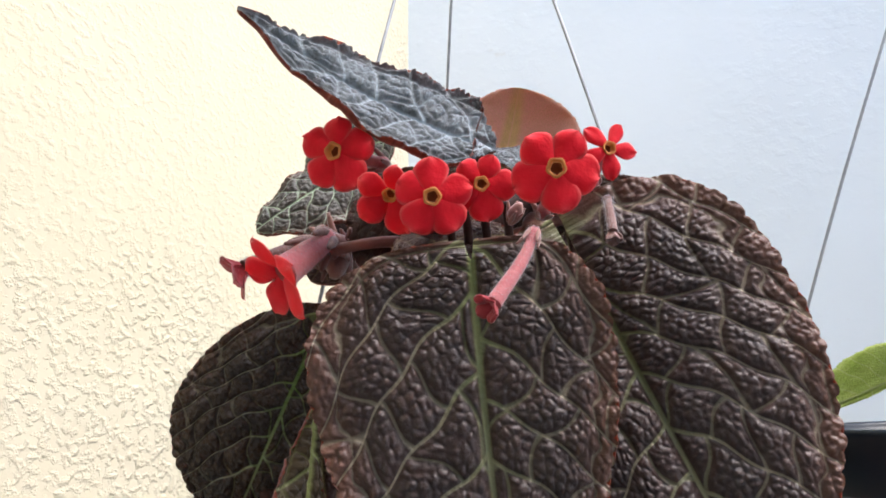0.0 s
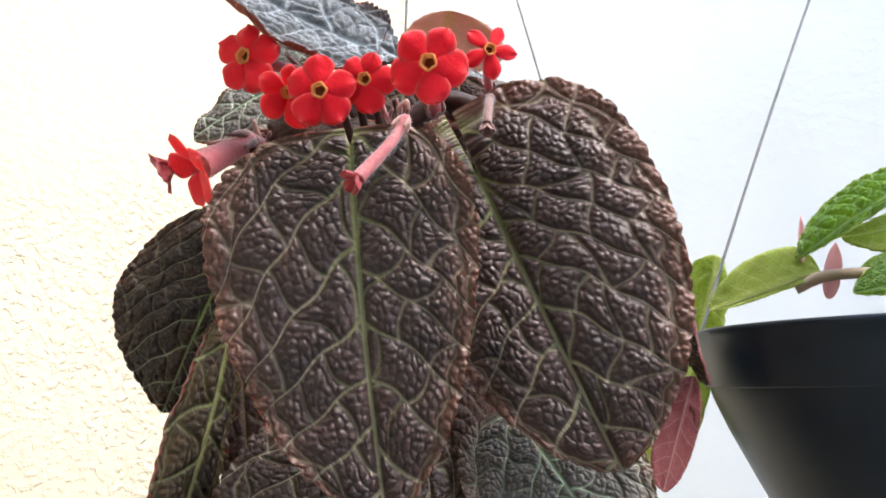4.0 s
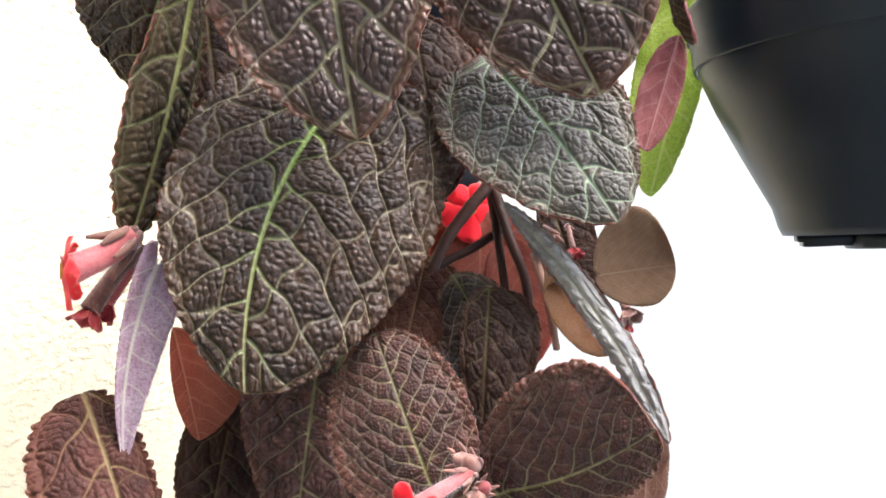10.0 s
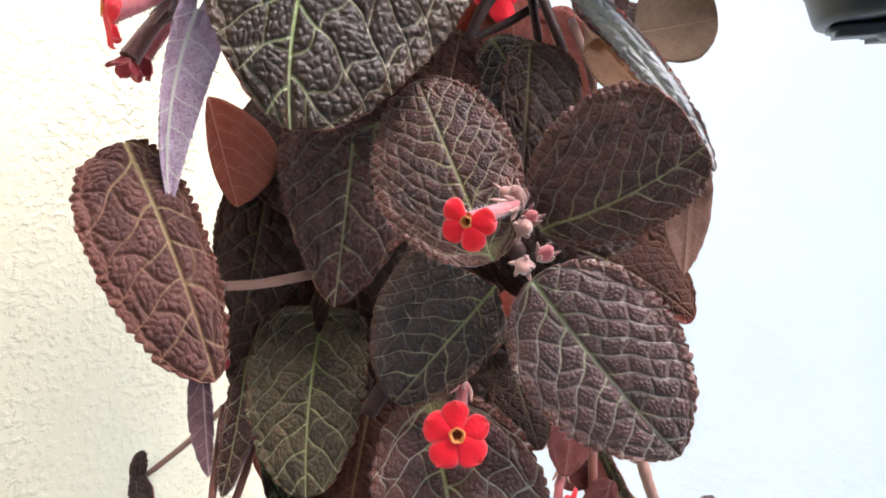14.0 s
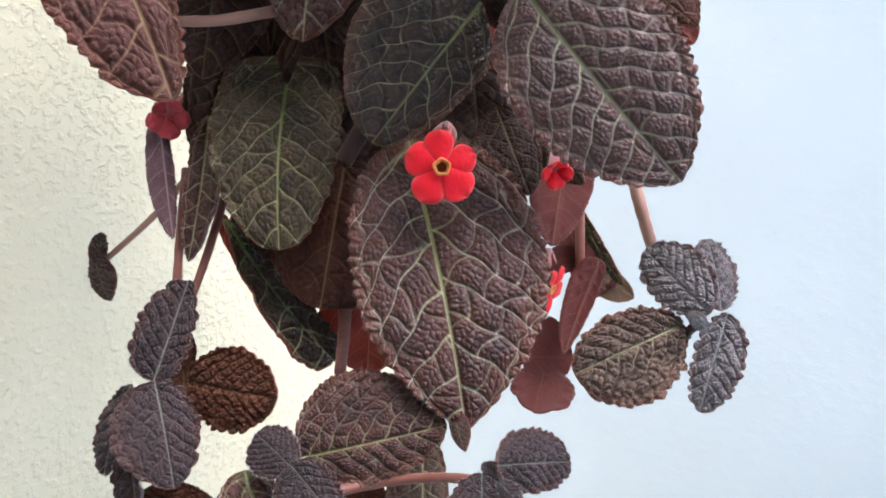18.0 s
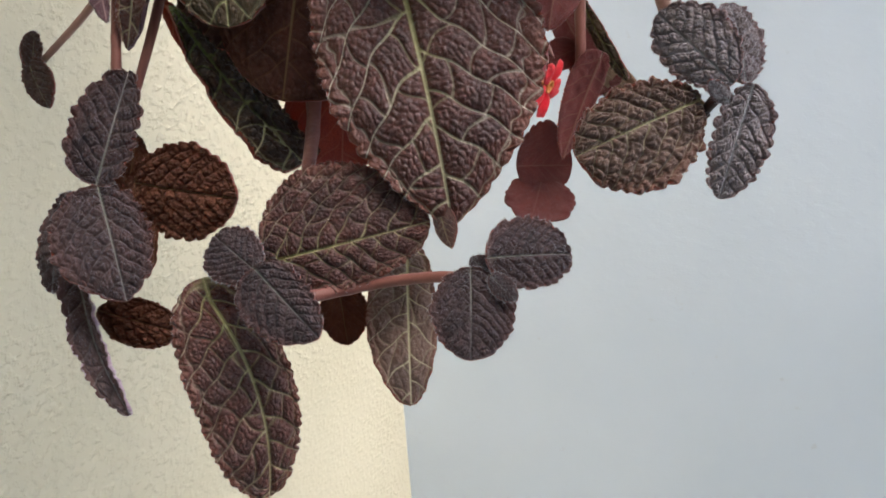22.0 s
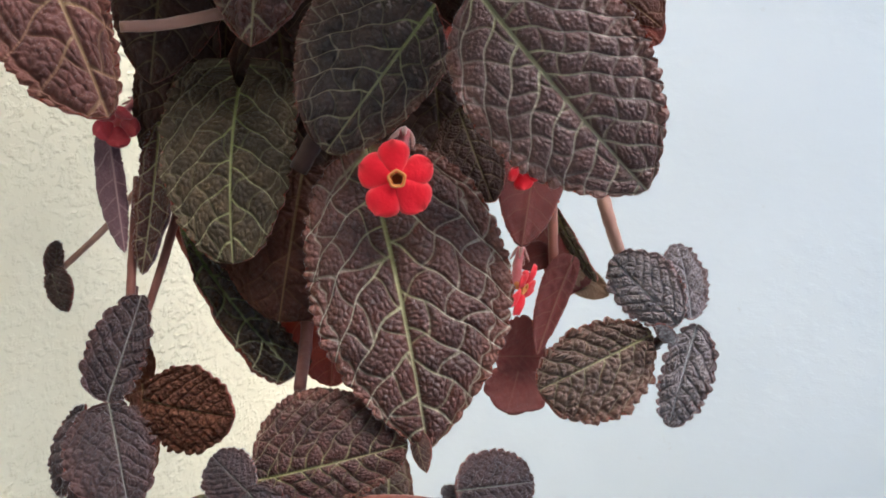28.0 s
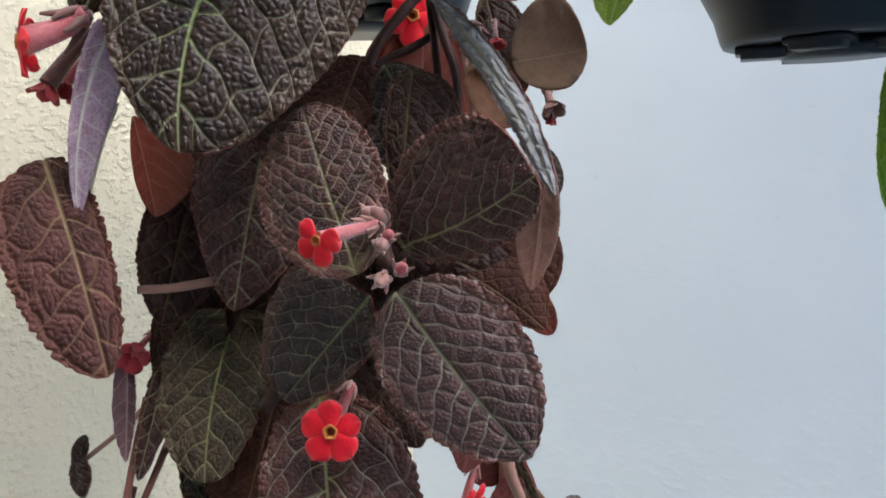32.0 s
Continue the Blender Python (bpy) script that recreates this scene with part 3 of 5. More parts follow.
def smooth_path(points, steps):
    """Points along a Catmull-Rom curve."""
    pts = [Vector(p) for p in points]
    pts = [pts[0] * 2 - pts[1]] + pts + [pts[-1] * 2 - pts[-2]]
    out = []
    for i in range(1, len(pts) - 2):
        p0, p1, p2, p3 = pts[i - 1:i + 3]
        for j in range(steps):
            t = j / steps
            out.append(0.5 * (2 * p1 + (p2 - p0) * t + (2 * p0 - 5 * p1 + 4 * p2 - p3) * t * t + (3 * p1 - 3 * p2 + p3 - p0) * t ** 3))
    return out + [pts[-2]]


def tube(path, radii, sides=10):
    """Vertices and faces of a closed tube along a path with a radius for each point."""
    verts, faces = [], []
    ref = Vector((0.3, 0.2, 0.9))
    for i, p in enumerate(path):
        d = (path[min(i + 1, len(path) - 1)] - path[max(i - 1, 0)]).normalized()
        a = d.cross(ref)
        a = a.normalized() if a.length > 1e-3 else d.orthogonal().normalized()
        b = d.cross(a)
        for j in range(sides):
            w = 2 * math.pi * j / sides
            verts.append(p + (a * math.cos(w) + b * math.sin(w)) * radii[i])
    for i in range(len(path) - 1):
        for j in range(sides):
            q = (j + 1) % sides
            faces.append((i * sides + j, i * sides + q, (i + 1) * sides + q, (i + 1) * sides + j))
    faces.append(tuple(range(sides))[::-1])
    faces.append(tuple(range((len(path) - 1) * sides, len(path) * sides)))
    return verts, faces


def stem(parent, points, r0, r1, mat, name="stem", label="", sides=10):
    path = smooth_path(points, 8)
    n = len(path)
    rnd = random.Random(int(abs(path[0].x * 1e5)) + n)
    radii = [(r0 + (r1 - r0) * i / (n - 1)) * (1 + rnd.uniform(-0.05, 0.05)) for i in range(n)]
    v, f = tube(path, radii, sides)
    return tagged(attach(new(name, mesh_of(name, v, f, mat)), parent, Matrix()), label)


def petal_mesh(length, width, curl, seed, mat, thick=0.00035):
    """A rounded, slightly ruffled lobe that starts at the origin, runs along x and curls back."""
    rnd = random.Random(seed)
    ns, nu = 12, 10
    verts = []
    a, b, point = rnd.uniform(0, 6), rnd.uniform(0, 6), rnd.uniform(1.5, 2.7)
    for lift in (0, -thick):
        for i in range(ns + 1):
            s = i / ns
            h = width / 2 * (0.40 + 0.60 * math.sin(min(1.0, s * 1.45) * math.pi / 2)) * (1 - max(0.0, (s - 0.50) / 0.50) ** point) ** 0.6
            for j in range(nu + 1):
                u = 2 * j / nu - 1
                notch = -0.05 * length * math.exp(-(u / 0.25) ** 2) * max(0, s - 0.7) / 0.3 * rnd.uniform(0.2, 0.7)
                z = curl * length * s * s - 0.10 * width * u * u + 0.06 * length * math.sin(4 * u + a) * s * s + 0.02 * length * math.sin(7 * s + b)
                verts.append((s * length + notch, u * h, z + lift))
    n = (ns + 1) * (nu + 1)
    faces = []
    for i in range(ns):
        for j in range(nu):
            q = i * (nu + 1) + j
            f = (q, q + nu + 1, q + nu + 2, q + 1)
            faces += [f, tuple(v + n for v in reversed(f))]
    rim = [i * (nu + 1) for i in range(ns + 1)] + [ns * (nu + 1) + j for j in range(1, nu + 1)] + [i * (nu + 1) + nu for i in range(ns - 1, -1, -1)]
    for p, q in zip(rim, rim[1:]):
        faces.append((p, p + n, q + n, q))
    me = mesh_of("petal", verts, faces, mat)
    at = me.attributes.new("rim", "FLOAT", "POINT")
    edge = [max(abs(2 * j / nu - 1), i / ns) ** 9 for i in range(ns + 1) for j in range(nu + 1)]
    at.data.foreach_set("value", edge + edge)
    return me


def flower(parent, centre, facing, size, back, seed=0, tube_mat=None, petal_mat=None, curl=-0.12, open_=1.0, lean=0.0, missing=0, calyx=True, squash=1.0, sepal_mat=None, fat=1.0):
    """A tubular flower: hairy tube from its calyx at back to the mouth at centre, five round lobes, a yellow throat."""
    c, f, bk = Vector(centre), Vector(facing).normalized(), Vector(back)
    rnd = random.Random(seed)
    r = size * 0.105
    mid = c.lerp(bk, 0.5) - f * (c - bk).length * 0.12
    path = smooth_path([bk, mid, c - f * size * (0.03 if open_ <= 0.6 else 0.05 if fat > 1.4 else 0.17)], 8)
    n = len(path)
    radii = [fat * r * (0.72 + 0.35 * (i / (n - 1)) ** 1.5 + (0.18 if i < 3 else 0)) for i in range(n)]
    v, fc = tube(path, radii, 14)
    body = attach(new("flower", mesh_of("flower", v, fc[:-1], tube_mat or PETAL_BACK)), parent, Matrix())
    if fat > 1.4:
        pick = [v[k] for k in range(0, len(v), 1)] * 3
        axis = [path[min(k // 14, n - 1)] for k in range(len(v))] * 3
        hairs(body, pick, [(p - q).normalized() for p, q in zip(pick, axis)], 0.0013, seed, 0.00005)
    xa = f.orthogonal().normalized()
    up = Vector((0, 0, 1)) - f * f.z
    xa = up.normalized() if up.length > 0.05 else xa
    ya = f.cross(xa)
    base = Matrix((xa, ya, f)).transposed().to_4x4()
    for i in range(5 - missing):
        w = 2 * math.pi * (i + 0.5) / 5 + lean + rnd.uniform(-0.08, 0.08)
        big = size * (0.43 + rnd.uniform(-0.02, 0.03)) * (1.0 - 0.09 * math.cos(w))
        me = petal_mesh(big * rnd.uniform(0.93, 1.05), big * rnd.uniform(0.98, 1.14) * squash, curl + rnd.uniform(-0.08, 0.08), seed * 9 + i, petal_mat or PETAL)
        tilt = (1 - open_) * 80 + rnd.uniform(-5, 5)
        m = Matrix.Translation(c) @ base @ Matrix.Rotation(w, 4, "Z") @ Matrix.Translation((r * 0.75, 0, rnd.uniform(0, 0.0004))) @ Matrix.Rotation(radians(-tilt), 4, "Y")
        attach(new("petal", me), body, m)
    if open_ > 0.6:
        ring_v, ring_f = [], []
        for q, (rr, h) in enumerate(((1.12, 0.0004), (1.0, 0.0009), (0.74, 0.0003), (0.64, -0.0022), (0.95 * max(1.0, fat), -0.18 * size))):
            for j in range(20):
                w = 2 * math.pi * j / 20
                wob = 1 + 0.07 * math.sin(5 * w + seed)
                ring_v.append((math.cos(w) * r * rr * wob, math.sin(w) * r * rr * wob, h))
        for q in range(4):
            for j in range(20):
                k = (j + 1) % 20
                ring_f.append((q * 20 + j, q * 20 + k, (q + 1) * 20 + k, (q + 1) * 20 + j))
        attach(new("throat", mesh_of("throat", ring_v, ring_f, THROAT)), body, Matrix.Translation(c) @ base)
        depth_v = [(math.cos(2 * math.pi * j / 16) * r * 0.68, math.sin(2 * math.pi * j / 16) * r * 0.68, -0.0020) for j in range(16)] + [(0, 0, -0.0032)]
        attach(new("throat_floor", mesh_of("throat_floor", depth_v, [(j, (j + 1) % 16, 16) for j in range(16)], THROAT_DARK)), body, Matrix.Translation(c) @ base)
    if calyx:
        out = (path[1] - path[0]).normalized()
        sepals(body, bk, out, r * 3.4 * max(1.0, 0.9 * fat), seed, sepal_mat or SEPAL)
    return body


def sepals(parent, at, out, length, seed, mat, count=5):
    """Narrow pointed sepals round the foot of a flower or bud."""
    rnd = random.Random(seed + 11)
    xa = out.orthogonal().normalized()
    ya = out.cross(xa)
    for i in range(count):
        w = 2 * math.pi * i / count + rnd.uniform(-0.3, 0.3)
        side = xa * math.cos(w) + ya * math.sin(w)
        p0 = Vector(at) + side * length * 0.1 - out * length * 0.15
        p1 = p0 + out * length * 0.5 + side * length * 0.22
        p2 = p0 + out * length * rnd.uniform(0.85, 1.1) + side * length * rnd.uniform(0.2, 0.55)
        path = smooth_path([p0, p1, p2], 5)
        n = len(path)
        v, f = tube(path, [length * (0.03 + 0.085 * math.sin(math.pi * (0.25 + 0.72 * k / (n - 1)))) for k in range(n)], 7)
        attach(new("sepal", mesh_of("sepal", v, f, mat)), parent, Matrix())


def bud(parent, at, out, length, seed, mat=None, sepal_mat=None):
    """A closed hairy bud with its sepals."""
    a, o = Vector(at), Vector(out).normalized()
    path = [a + o * length * k / 8 for k in range(9)]
    v, f = tube(path, [length * (0.12 + 0.22 * math.sin(math.pi * (k / 8) ** 0.8)) for k in range(9)], 10)
    ob = attach(new("bud", mesh_of("bud", v, f, mat or PETAL_BACK)), parent, Matrix())
    sepals(ob, a, o, length * 1.0, seed, sepal_mat or SEPAL)
    return ob


# ---- walls and floor ----
CORNER = Vector((-0.035, 0.885))
LEFT_WAY, RIGHT_WAY = Vector((-0.373, -0.928)), Vector((0.928, -0.373))


def wall(name, start, way, length, height, thick, mat, label, outward):
    """An upright wall of real thickness; its local x runs along it, z up."""
    bm = bmesh.new()
    bmesh.ops.create_cube(bm, size=1)
    bmesh.ops.scale(bm, vec=(length, thick, height), verts=bm.verts)
    bmesh.ops.bevel(bm, geom=bm.edges, offset=0.006, segments=2, affect="EDGES")
    ob = part(name, bm, mat, None, smooth=False)
    mid = start + way * length / 2 + outward * (thick / 2)
    ob.matrix_basis = Matrix.Translation((mid.x, mid.y, height / 2)) @ Matrix.Rotation(math.atan2(way.y, way.x), 4, "Z")
    return tagged(ob, label, "wall", kind="structure")


wall("wall_left", CORNER - LEFT_WAY * 0.1, LEFT_WAY, 3.0, 2.9, 0.15, CREAM, "cream-painted rough rendered wall with trowel marks", -RIGHT_WAY)
wall("wall_right", CORNER - RIGHT_WAY * 0.03, RIGHT_WAY, 3.2, 2.9, 0.15, WHITE, "white-painted rendered wall with fine scratches", -LEFT_WAY)
bm = bmesh.new()
bmesh.ops.create_grid(bm, x_segments=24, y_segments=24, size=60)
tagged(part("ground", bm, FLOOR, None), "grey cement ground of the porch", "ground", kind="structure")


# unseen wall behind the camera and slab above it, added to shape the light
wall("wall_house", Vector((-1.6, -2.9)), Vector((1, 0)), 6.0, 2.9, 0.15, ADDED_WALL, "unseen wall added behind the camera to hold back light", Vector((0, -1)))
bm = bmesh.new()
bmesh.ops.create_cube(bm, size=1)
bmesh.ops.scale(bm, vec=(6.0, 2.5, 0.12), verts=bm.verts)
bmesh.ops.bevel(bm, geom=bm.edges, offset=0.01, segments=2, affect="EDGES")
tagged(part("ceiling", bm, SKY_BLOCK, None), "unseen slab added over the camera's side to block sky light", "ceiling", kind="structure").matrix_basis = Matrix.Translation((1.4, SKY_BLOCK_EDGE - 1.25, 2.96))


# ---- hanging pots ----
def ring_profile(profile, sides=56):
    """A turned shape from (radius, height) pairs."""
    verts, faces = [], []
    for r, h in profile:
        for j in range(sides):
            w = 2 * math.pi * j / sides
            verts.append((r * math.cos(w), r * math.sin(w), h))
    for i in range(len(profile) - 1):
        for j in range(sides):
            q = (j + 1) % sides
            faces.append((i * sides + j, i * sides + q, (i + 1) * sides + q, (i + 1) * sides + j))
    return verts, faces


def hanging_pot(place, rim, foot, height, hook_height, turn, label, sway=(0, 0), tilt=0.0):
    pot = thing("hanging_pot", place, label, "plant pot", "hanging pots")
    at = Matrix.Translation(place) @ Matrix.Rotation(radians(tilt), 4, "Y")
    body = [(0.0005, 0.004), (foot * 0.55, 0.004), (foot * 0.6, 0.0), (foot * 0.97, 0.0), (foot, 0.003), (foot * 1.05, height * 0.12), (foot + (rim * 0.93 - foot) * 0.45, height * 0.34),
            (foot + (rim * 0.93 - foot) * 0.80, height * 0.56), (rim * 0.925, height * 0.70), (rim * 0.935, height * 0.735), (rim * 0.94, height * 0.75)]
    inside = [(rim * 0.97, height * 0.99), (rim * 0.94, height * 0.97), (rim * 0.9, height * 0.8), (rim * 0.78, height * 0.6), (foot * 0.98, 0.02), (0.0005, 0.012)]
    v, f = ring_profile(body + [(rim * 0.955, height * 0.955)] + inside, 72)
    attach(new("body", mesh_of("body", v, f, BLACK)), pot, at)
    v, f = ring_profile([(rim * 0.94, height * 0.745), (rim * 0.958, height * 0.742), (rim * 0.962, height * 0.75), (rim * 0.972, height * 0.86), (rim * 0.985, height * 0.955), (rim * 0.997, height * 0.97), (rim, height * 0.99), (rim * 0.992, height), (rim * 0.965, height), (rim * 0.945, height * 0.985), (rim * 0.94, height * 0.745)], 72)
    attach(new("rim", mesh_of("rim", v, f, BLACK)), pot, at)
    # moulded feet and drain slots under the base
    for i in range(5):
        w = 2 * math.pi * i / 5 + 0.4
        bm = bmesh.new()
        bmesh.ops.create_cube(bm, size=1)
        bmesh.ops.scale(bm, vec=(foot * 0.62, foot * 0.5, 0.007), verts=bm.verts)
        bmesh.ops.bevel(bm, geom=bm.edges, offset=0.0022, segments=2, affect="EDGES")
        part("foot", bm, BLACK, pot, m=at @ Matrix.Rotation(w, 4, "Z") @ Matrix.Translation((foot * 0.55, 0, -0.0015)))
    bm = bmesh.new()
    bmesh.ops.create_cone(bm, cap_ends=True, segments=28, radius1=foot * 0.52, radius2=foot * 0.46, depth=0.005)
    part("centre_boss", bm, BLACK, pot, m=at @ Matrix.Translation((0, 0, -0.004)) @ Matrix.Rotation(math.pi, 4, "X"))
    bm = bmesh.new()
    bmesh.ops.create_circle(bm, cap_ends=True, segments=40, radius=rim * 0.88)
    part("soil", bm, SOIL, pot, m=at @ Matrix.Translation((0, 0, height * 0.84)))
    hook = Vector(place) + Vector((sway[0], sway[1], hook_height))
    for i in range(3):
        w = turn + 2 * math.pi * i / 3
        foot_at = at @ Vector((math.cos(w) * rim * 0.965, math.sin(w) * rim * 0.965, height * 0.96))
        out = Vector((math.cos(w), math.sin(w), 0))
        pts = [foot_at - Vector((0, 0, 0.006)) + out * 0.004, foot_at + Vector((0, 0, 0.008)) + out * 0.003, foot_at.lerp(hook, 0.35) + out * 0.006, foot_at.lerp(hook, 0.7) + out * 0.003, hook]
        stem(pot, pts, 0.0008, 0.0008, WIRE, "wire", sides=8)
    pts = [hook + Vector((0.0, 0, -0.008)), hook + Vector((0, 0, 0.02)), hook + Vector((0.012, 0, 0.04)), hook + Vector((0.002, 0, 0.055)), hook + Vector((-0.01, 0, 0.045))]
    stem(pot, pts, 0.0016, 0.0016, WIRE, "hook", sides=8)
    return pot


hanging_pot((0.014, 0.402, 1.668), 0.091, 0.055, 0.100, 0.44, 1.771, "black plastic hanging pot buried under flame violet leaves", (0.0, 0.0075))
hanging_pot((0.232, 0.362, 1.647), 0.085, 0.049, 0.0985, 0.39, 0.496, "black plastic hanging pot with moulded base and three wires", (0.033, 0.045), -1.6)


# ---- plants ----
violet = thing("flame_violet_plant", (0.045, 0.385, 1.76), "trailing flame violet with quilted brown leaves and scarlet flowers", "houseplant", "hanging plants")
lime = thing("lime_flame_violet_plant", (0.226, 0.343, 1.74), "light green silver-veined trailing plant in the black pot", "houseplant", "hanging plants")
leaf(violet, (0.0084, 0.2410, 1.7936), (0.0202, 0.2505, 1.6780), (-0.037, -0.989, 0.143), 0.0381, 0.0481, BROWN, arch=0.0, fine=1.8, seed=1, pairs=6, label="large quilted brown leaf with green midrib", fold=0.12, cup=-0.12, round_base=0.29, round_tip=0.67, lobe=0.05, bend=-0.010, quilt=1.0, sub=4.6)
leaf(violet, (0.0484, 0.2786, 1.7927), (0.0948, 0.2642, 1.6916), (-0.24, -0.965, 0.11), 0.0567, 0.0377, BROWN, arch=0.03, fine=1.8, seed=2, pairs=6, label="large quilted brown leaf with russet edge", fold=0.28, cup=-0.3, round_base=0.29, round_tip=0.65, lobe=0.24, bend=-0.002, quilt=1.0, sub=4.6)
leaf(violet, (-0.0492, 0.3092, 1.7703), (-0.0773, 0.3183, 1.7076), (0.171, -0.984, -0.049), 0.0261, 0.0371, DEEP, cup=-0.3, seed=3, label="dark green-brown leaf hanging beside the pot", round_base=0.61, round_tip=0.84, lobe=0.30, bend=-0.001, quilt=1.2, sub=3.8, fine=1.2)
leaf(violet, (-0.0445, 0.3003, 1.7555), (-0.0583, 0.2697, 1.6504), (0.693, -0.712, 0.114), 0.0092, 0.0127, OLIVE, cup=-0.4, seed=4, round_base=0.68, round_tip=0.42, lobe=-0.04, bend=0.004, quilt=1.3, sub=4.0, fine=1.3)
leaf(violet, (0.0022, 0.2782, 1.6859), (-0.0163, 0.2519, 1.6017), (0.24, -0.942, 0.235), 0.0524, 0.0341, DEEP, cup=-0.1, arch=0.05, fine=1.8, seed=5, pairs=5, label="big glossy dark leaf with a bright green midrib", round_base=0.23, round_tip=0.57, lobe=0.29, bend=-0.080, quilt=0.9, sub=4.4)
leaf(violet, (0.0649, 0.2916, 1.7029), (0.0993, 0.2639, 1.6521), (0.05, -0.94, 0.33), 0.0317, 0.0297, SILVER, cup=-0.15, arch=0.05, fine=1.8, seed=6, pairs=4.6, label="silvery green leaf with a torn brown edge", round_base=0.24, round_tip=0.62, lobe=0.18, bend=0.002)
leaf(violet, (0.1310, 0.3236, 1.7194), (0.1181, 0.3199, 1.6789), (0.224, 0.974, -0.014), 0.0092, 0.0070, THIN, under=ROSE_UNDER, seed=7, quilt=0.9, cup=-0.1, label="leaf turned over, rosy underside", round_base=0.54, round_tip=0.59, lobe=0.08, bend=0.002)
leaf(violet, (0.1316, 0.3255, 1.7448), (0.1377, 0.3248, 1.7190), (-0.944, -0.258, -0.205), 0.0071, 0.0030, OLIVE, seed=8, under=ROSE_UNDER, arch=0.15, fine=0.6, hair=0.0006, round_base=0.50, round_tip=0.59, lobe=0.05, bend=0.001)
leaf(violet, (0.0194, 0.2888, 1.8407), (-0.0646, 0.2541, 1.8780), (0.616, -0.735, 0.283), 0.0207, 0.0173, FROST, cup=0.05, fold=0.15, arch=-0.015, teeth=36, seed=9, ruffle=0.012, hair=0.0004, label="frosty grey leaf raised above the flowers", round_base=0.25, round_tip=0.95, lobe=-0.10, bend=0.059)
leaf(violet, (-0.0275, 0.3286, 1.8496), (-0.0703, 0.3178, 1.8196), (0.028, -0.93, 0.366), 0.0169, 0.0128, SILVER, cup=-0.2, arch=0.06, seed=10, ruffle=0.03, round_base=0.38, round_tip=0.68, lobe=0.09, bend=0.003)
leaf(violet, (-0.0231, 0.3352, 1.8603), (-0.0555, 0.3374, 1.8492), (-0.097, -0.991, 0.088), 0.0139, 0.0139, SILVER, seed=11, fine=0.7)
leaf(violet, (0.0287, 0.3566, 1.8625), (0.0346, 0.3546, 1.8904), (0.146, 0.986, 0.081), 0.0289, 0.0191, THIN, under=BLUSH_UNDER, seed=12, label="round reddish leaf seen from below", round_base=0.48, round_tip=0.60, lobe=0.08, bend=0.001, tooth=0.05, teeth=14)
leaf(violet, (0.0493, 0.3277, 1.8455), (0.0152, 0.3173, 1.8468), (0.267, -0.811, 0.52), 0.0088, 0.0088, FROST, seed=13, fine=0.7)
leaf(violet, (0.0652, 0.3193, 1.8361), (0.0464, 0.3092, 1.8361), (0.408, -0.755, 0.514), 0.0086, 0.0086, SILVER, seed=14, fine=0.6)
# five dark filler leaves whose colour stands for shade in the gaps
leaf(violet, (0.0197, 0.283, 1.8091), (-0.0157, 0.2622, 1.7985), (0.245, -0.737, 0.63), 0.0102, 0.0123, SHADE_BROWN, seed=15, fine=0.6)
leaf(violet, (0.0466, 0.3028, 1.8247), (0.0808, 0.2859, 1.8111), (-0.399, -0.909, 0.122), 0.0152, 0.0261, SHADE_BROWN, seed=16, fine=0.7)
leaf(violet, (-0.038, 0.326, 1.7536), (-0.0467, 0.3167, 1.6922), (0.333, -0.938, 0.096), 0.0243, 0.0243, SHADE_BROWN, seed=17, fine=0.7)
leaf(violet, (0.0357, 0.3299, 1.7305), (0.0389, 0.3013, 1.659), (0.044, -0.927, 0.373), 0.0214, 0.0214, SHADE_BROWN, seed=18, fine=0.8)
leaf(violet, (0.0477, 0.3335, 1.7328), (0.0391, 0.31, 1.6697), (0.082, -0.938, 0.337), 0.0205, 0.0205, SHADE_BROWN, seed=19, fine=0.7)
leaf(violet, (-0.0748, 0.2673, 1.5991), (-0.0390, 0.2394, 1.5262), (0.413, -0.852, 0.321), 0.0120, 0.0238, CLARET, cup=-0.2, seed=20, hair=0.0006, label="rosy brown drooping leaf with a curled edge", tooth=0.022, round_base=0.37, round_tip=0.56, lobe=0.00, bend=0.012, quilt=1.0, sub=4.2, fine=1.5)
leaf(violet, (-0.0483, 0.2666, 1.6412), (-0.0577, 0.2588, 1.5760), (-0.394, 0.916, -0.073), 0.0049, 0.0120, ROSY, under=VIOLET_UNDER, seed=21, cup=-0.35, arch=-0.02, quilt=0.7, hair=0.0006, tooth=0.006, label="curled leaf showing its pale violet underside", round_base=0.15, round_tip=0.91, lobe=0.11, bend=0.062)
leaf(violet, (-0.0584, 0.3057, 1.6148), (-0.0472, 0.2982, 1.5761), (-0.322, 0.923, -0.21), 0.0050, 0.0189, THIN, under=ORANGE_UNDER, seed=22, tooth=0.006, quilt=0.6, label="leaf turned over, orange red underside", round_base=0.74, round_tip=0.63, lobe=0.04, bend=-0.003)
leaf(violet, (-0.0392, 0.3184, 1.5916), (-0.0481, 0.301, 1.5314), (0.297, -0.928, 0.224), 0.0214, 0.0161, SHADE_BROWN, seed=23, fine=0.8)
leaf(violet, (-0.0047, 0.3086, 1.6060), (-0.0095, 0.2802, 1.5417), (0.131, -0.936, 0.327), 0.0300, 0.0263, ROSY, cup=-0.15, seed=24, round_base=0.15, round_tip=0.69, lobe=0.06, bend=0.006, quilt=1.3, sub=3.6, fine=1.5)
